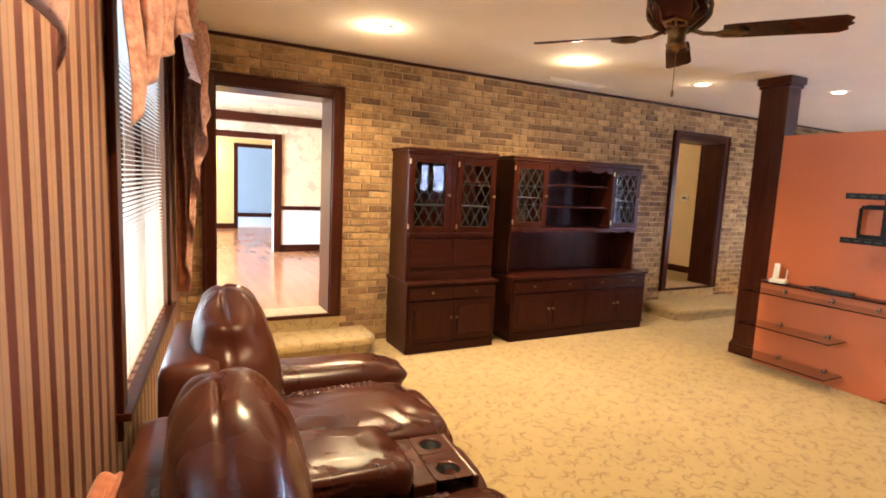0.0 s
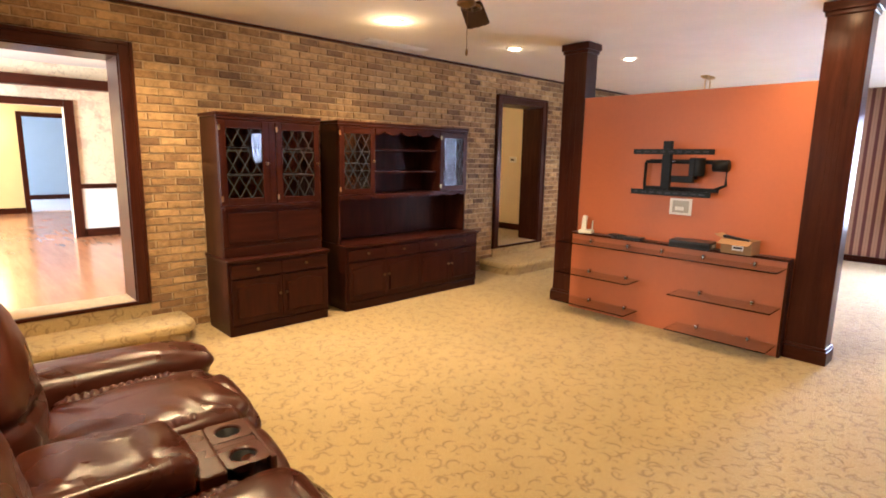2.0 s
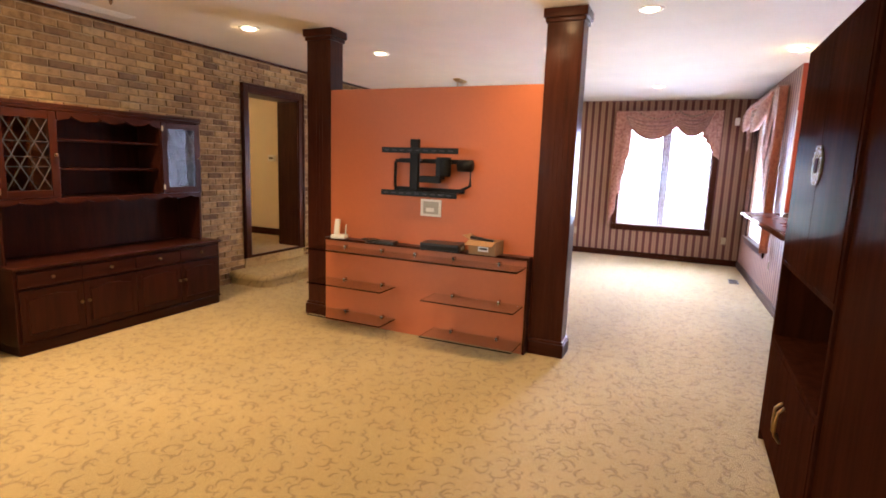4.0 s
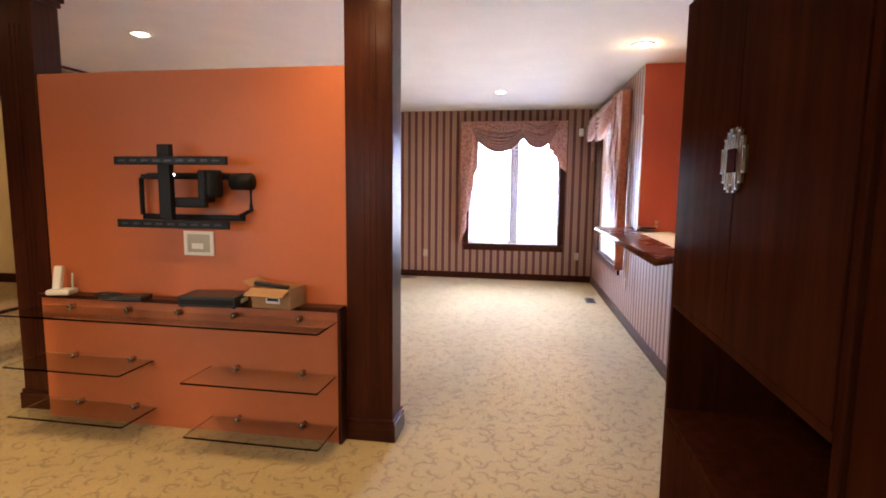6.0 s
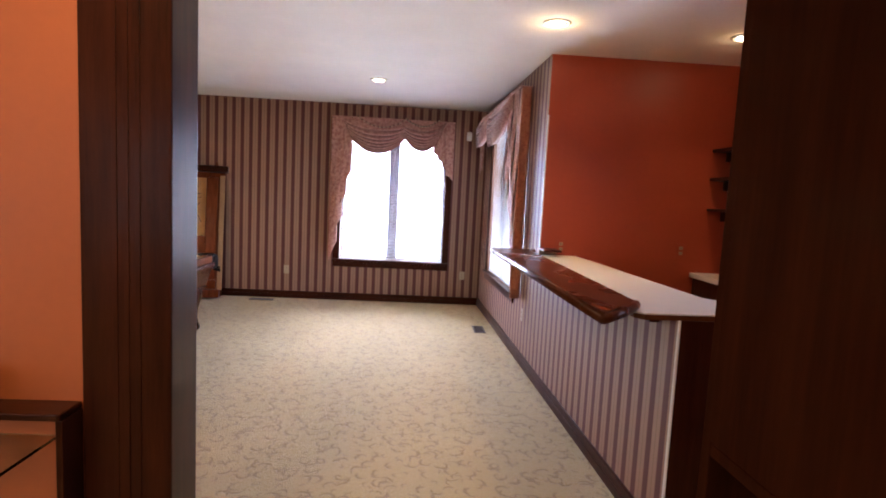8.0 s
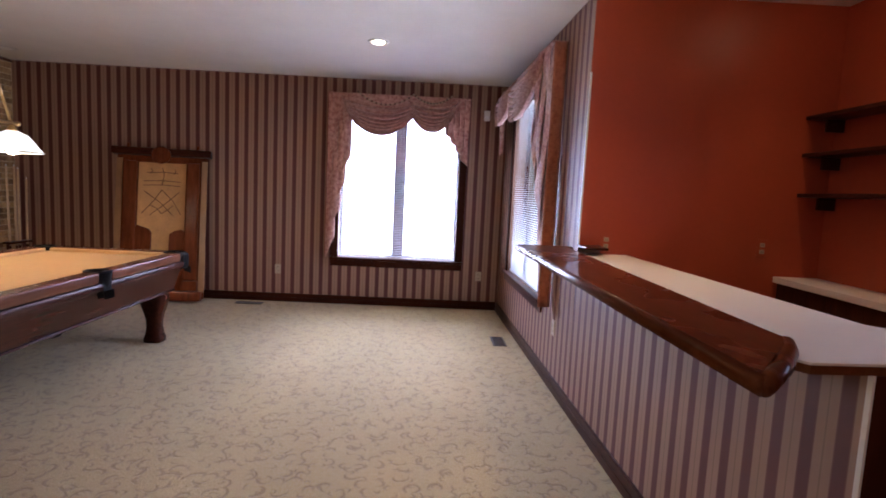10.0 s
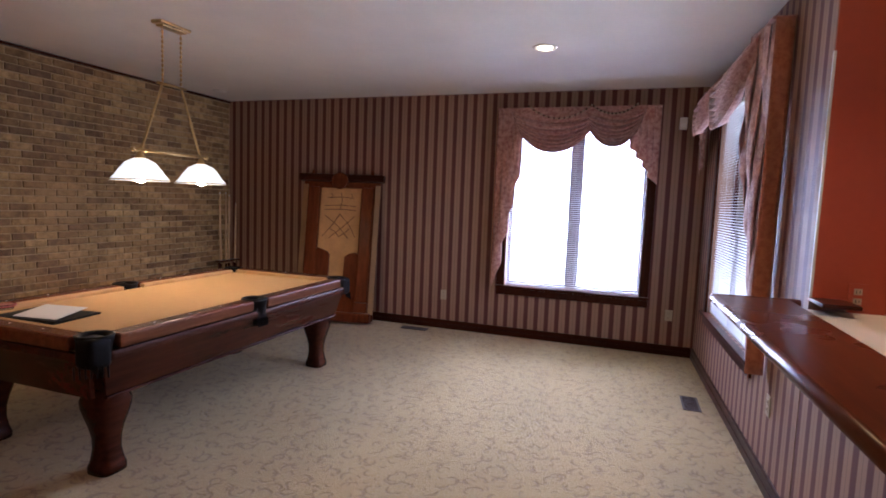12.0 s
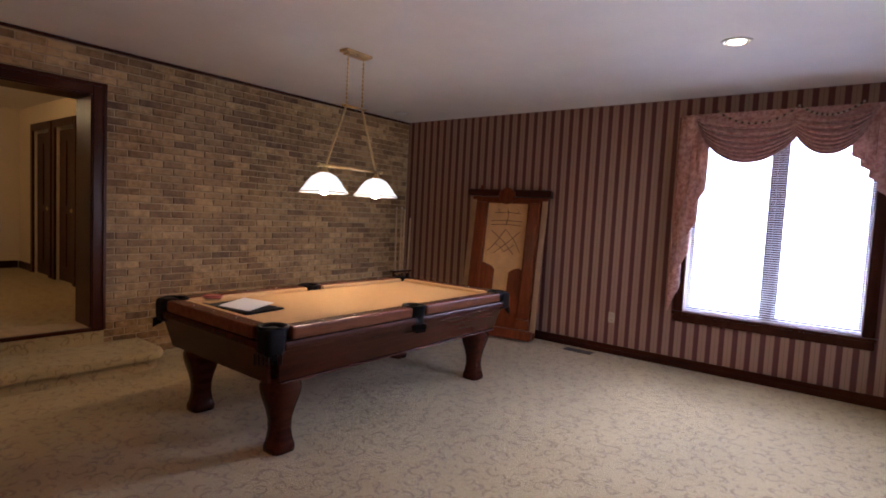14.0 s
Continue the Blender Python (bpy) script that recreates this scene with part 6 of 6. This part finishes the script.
outlet(E_M @ pose(YB - 2.925, 0, 0.405))
outlet(E_M @ pose(YB - 0.44, 0, 0.42))
outlet(R_M @ pose(2.64, 0, 0.46))
outlet(W_M @ pose(7.6 - 0.54, 0, 0.43))
outlet(pose(XB - 0.0015, -0.10, 1.16, 0, 0, -90), "ivory wall outlet with a red painted plate above the bar counter", BARRED)
outlet(pose(XB - 0.0015, -1.15, 1.17, 0, 0, -90), "ivory wall outlet with a red painted plate above the back counter", BARRED)
th = thing("thermostat", pose(8.449, 7.13, 1.54, 0, 0, -90), "small beige thermostat on the hall wall", "thermostat")
bar_part("case", (-0.07, -0.03, -0.05), (0.07, -0.0005, 0.05), PLASTIC, th, 0.006)
bar_part("dial", (-0.04, -0.034, -0.015), (0.04, -0.0302, 0.015), DARKMETAL, th, 0.002)
mo = thing("motion_sensor", E_M @ pose(YB - 0.44, 0, 2.385), "white alarm sensor on the striped wall", "sensor")
bar_part("case", (-0.035, -0.045, -0.06), (0.035, -0.0005, 0.06), PLASTIC, mo, 0.012)
bar_part("lens", (-0.025, -0.048, -0.04), (0.025, -0.0455, 0.0), WHITE, mo, 0.006)


def floor_vent(x, y, rz):
    o = thing("floor_vent", pose(x, y, 0.001, 0, 0, rz), "brown metal floor air vent in the carpet", "vent", "floor vents")
    bm = box(box(B(), (-0.16, -0.065, 0), (0.16, -0.05, 0.006), 0.002), (-0.16, 0.05, 0), (0.16, 0.065, 0.006), 0.002)
    box(box(bm, (-0.16, -0.0498, 0), (-0.145, 0.0498, 0.006), 0.002), (0.145, -0.0498, 0), (0.16, 0.0498, 0.006), 0.002)
    part("frame", bm, DARKMETAL, o)
    # no hollow below: a flat black sheet paints the shade down the duct
    bar_part("duct_dark", (-0.144, -0.0495, 0), (0.144, 0.0495, 0.0012), BLACK, o, 0.0)
    for k in range(19):
        bar_part("slat", (-0.138 + k * 0.0148, -0.049, 0.0014), (-0.131 + k * 0.0148, 0.049, 0.005), DARKMETAL, o, 0.0)


floor_vent(10.38, 0.345, 0)
floor_vent(11.64, 3.21, 90)
sc = thing("wall_sconce", pose(1.72, 14.499, 1.75), "brass wall sconce with a lit frosted shade on the yellow wall", "wall lamp")
part("back_plate", box(B(), (-0.03, -0.02, -0.12), (0.03, -0.0005, 0.06), 0.008), BRASS, sc)
part("arm", tube(B(), [(0, -0.015, -0.03), (0, -0.08, -0.06), (0, -0.11, 0.0), (0, -0.11, 0.03)], 0.007), BRASS, sc, "", True)
part("shade", lathe(B(), [(0.03, 0.03), (0.06, 0.08), (0.08, 0.16), (0.076, 0.162), (0.028, 0.036)], 24, pose(0, -0.11, 0)), BULB, sc, "lit frosted shade", True)
lamp("POINT", pose(1.72, 14.32, 2.0), 14, WARM, 0.05)


# ---- bricks ----
def bricks():
    wall = bpy.data.objects["wall_north"]
    inv = wall.matrix_world.inverted()
    course, pitch, gap = 0.0677, 0.2031, 0.0105
    holes = [(D1[0] - 0.096, D1[1] + 0.096, UP - 0.03, D1[2] + 0.096), (D2[0] - 0.096, D2[1] + 0.096, UP - 0.03, D2[2] + 0.096)]
    rng = random.Random(7)
    singles, verts, faces, count = {}, [], [], 0
    for row in range(int(H / course) + 1):
        z0, z1 = row * course + gap / 2, min((row + 1) * course - gap / 2, H - 0.004)
        if z1 - z0 < 0.015:
            continue
        x = 0.45 - (pitch / 2 if row % 2 else 0) + rng.uniform(-0.01, 0.01)
        while x < XE:
            a, b = x + gap / 2, x + pitch - gap / 2
            x += pitch
            spans = [(max(a, 0.62), min(b, XE - 0.002))]
            for h0, h1, k0, k1 in holes:
                if z1 > k0 and z0 < k1:
                    spans = [s for p, q in spans for s in ((p, min(q, h0)), (max(p, h1), q))]
            for p, q in spans:
                if q - p < 0.02:
                    continue
                out = rng.uniform(0.008, 0.014)
                dz = rng.uniform(-0.0015, 0.0015)
                if 2.30 < p < 2.95 and count < 300 or 5.9 < p < 6.75 and 0.5 < z0 < 2.6 and count < 300:
                    key = (round(q - p, 2), round(z1 - z0, 3), round(out, 3))
                    if key not in singles:
                        w, h, d = key[0], key[1], key[2]
                        bm = B()
                        f = [bm.verts.new(v) for v in ((0.004, -d, 0.004), (w - 0.004, -d, 0.004), (w - 0.004, -d, h - 0.004), (0.004, -d, h - 0.004))]
                        g = [bm.verts.new(v) for v in ((0, -d + 0.004, 0), (w, -d + 0.004, 0), (w, -d + 0.004, h), (0, -d + 0.004, h))]
                        k = [bm.verts.new(v) for v in ((0, 0, 0), (w, 0, 0), (w, 0, h), (0, 0, h))]
                        bm.faces.new(f)
                        for r, s in ((g, f), (k, g)):
                            for i in range(4):
                                bm.faces.new((r[i], r[(i + 1) % 4], s[(i + 1) % 4], s[i]))
                        data = bpy.data.meshes.new("brick")
                        bm.to_mesh(data)
                        bm.free()
                        data.materials.append(BRICK)
                        singles[key] = data
                    o = new("brick", singles[key])
                    o.parent = wall
                    o.location = inv @ Vector((p, YB + 0.0125, z0 + dz))
                    count += 1
                    continue
                i, y, e = len(verts), YB + 0.0125, 0.004
                z0d, z1d = z0 + dz, z1 + dz
                verts += [(p + e, y - out, z0d + e), (q - e, y - out, z0d + e), (q - e, y - out, z1d - e), (p + e, y - out, z1d - e),
                          (p, y - out + e, z0d), (q, y - out + e, z0d), (q, y - out + e, z1d), (p, y - out + e, z1d),
                          (p, y, z0d), (q, y, z0d), (q, y, z1d), (p, y, z1d)]
                faces += [(i, i + 1, i + 2, i + 3)]
                for r, s in ((4, 0), (8, 4)):
                    faces += [(i + r + k, i + r + (k + 1) % 4, i + s + (k + 1) % 4, i + s + k) for k in range(4)]
    data = bpy.data.meshes.new("bricks")
    data.from_pydata(verts, [], faces)
    data.materials.append(BRICK)
    rest = new("bricks", data)
    rest.parent = wall
    rest.matrix_parent_inverse = inv
    tagged(rest, "tan and brown bricks of the wall", "", "", "stuff")


bricks()
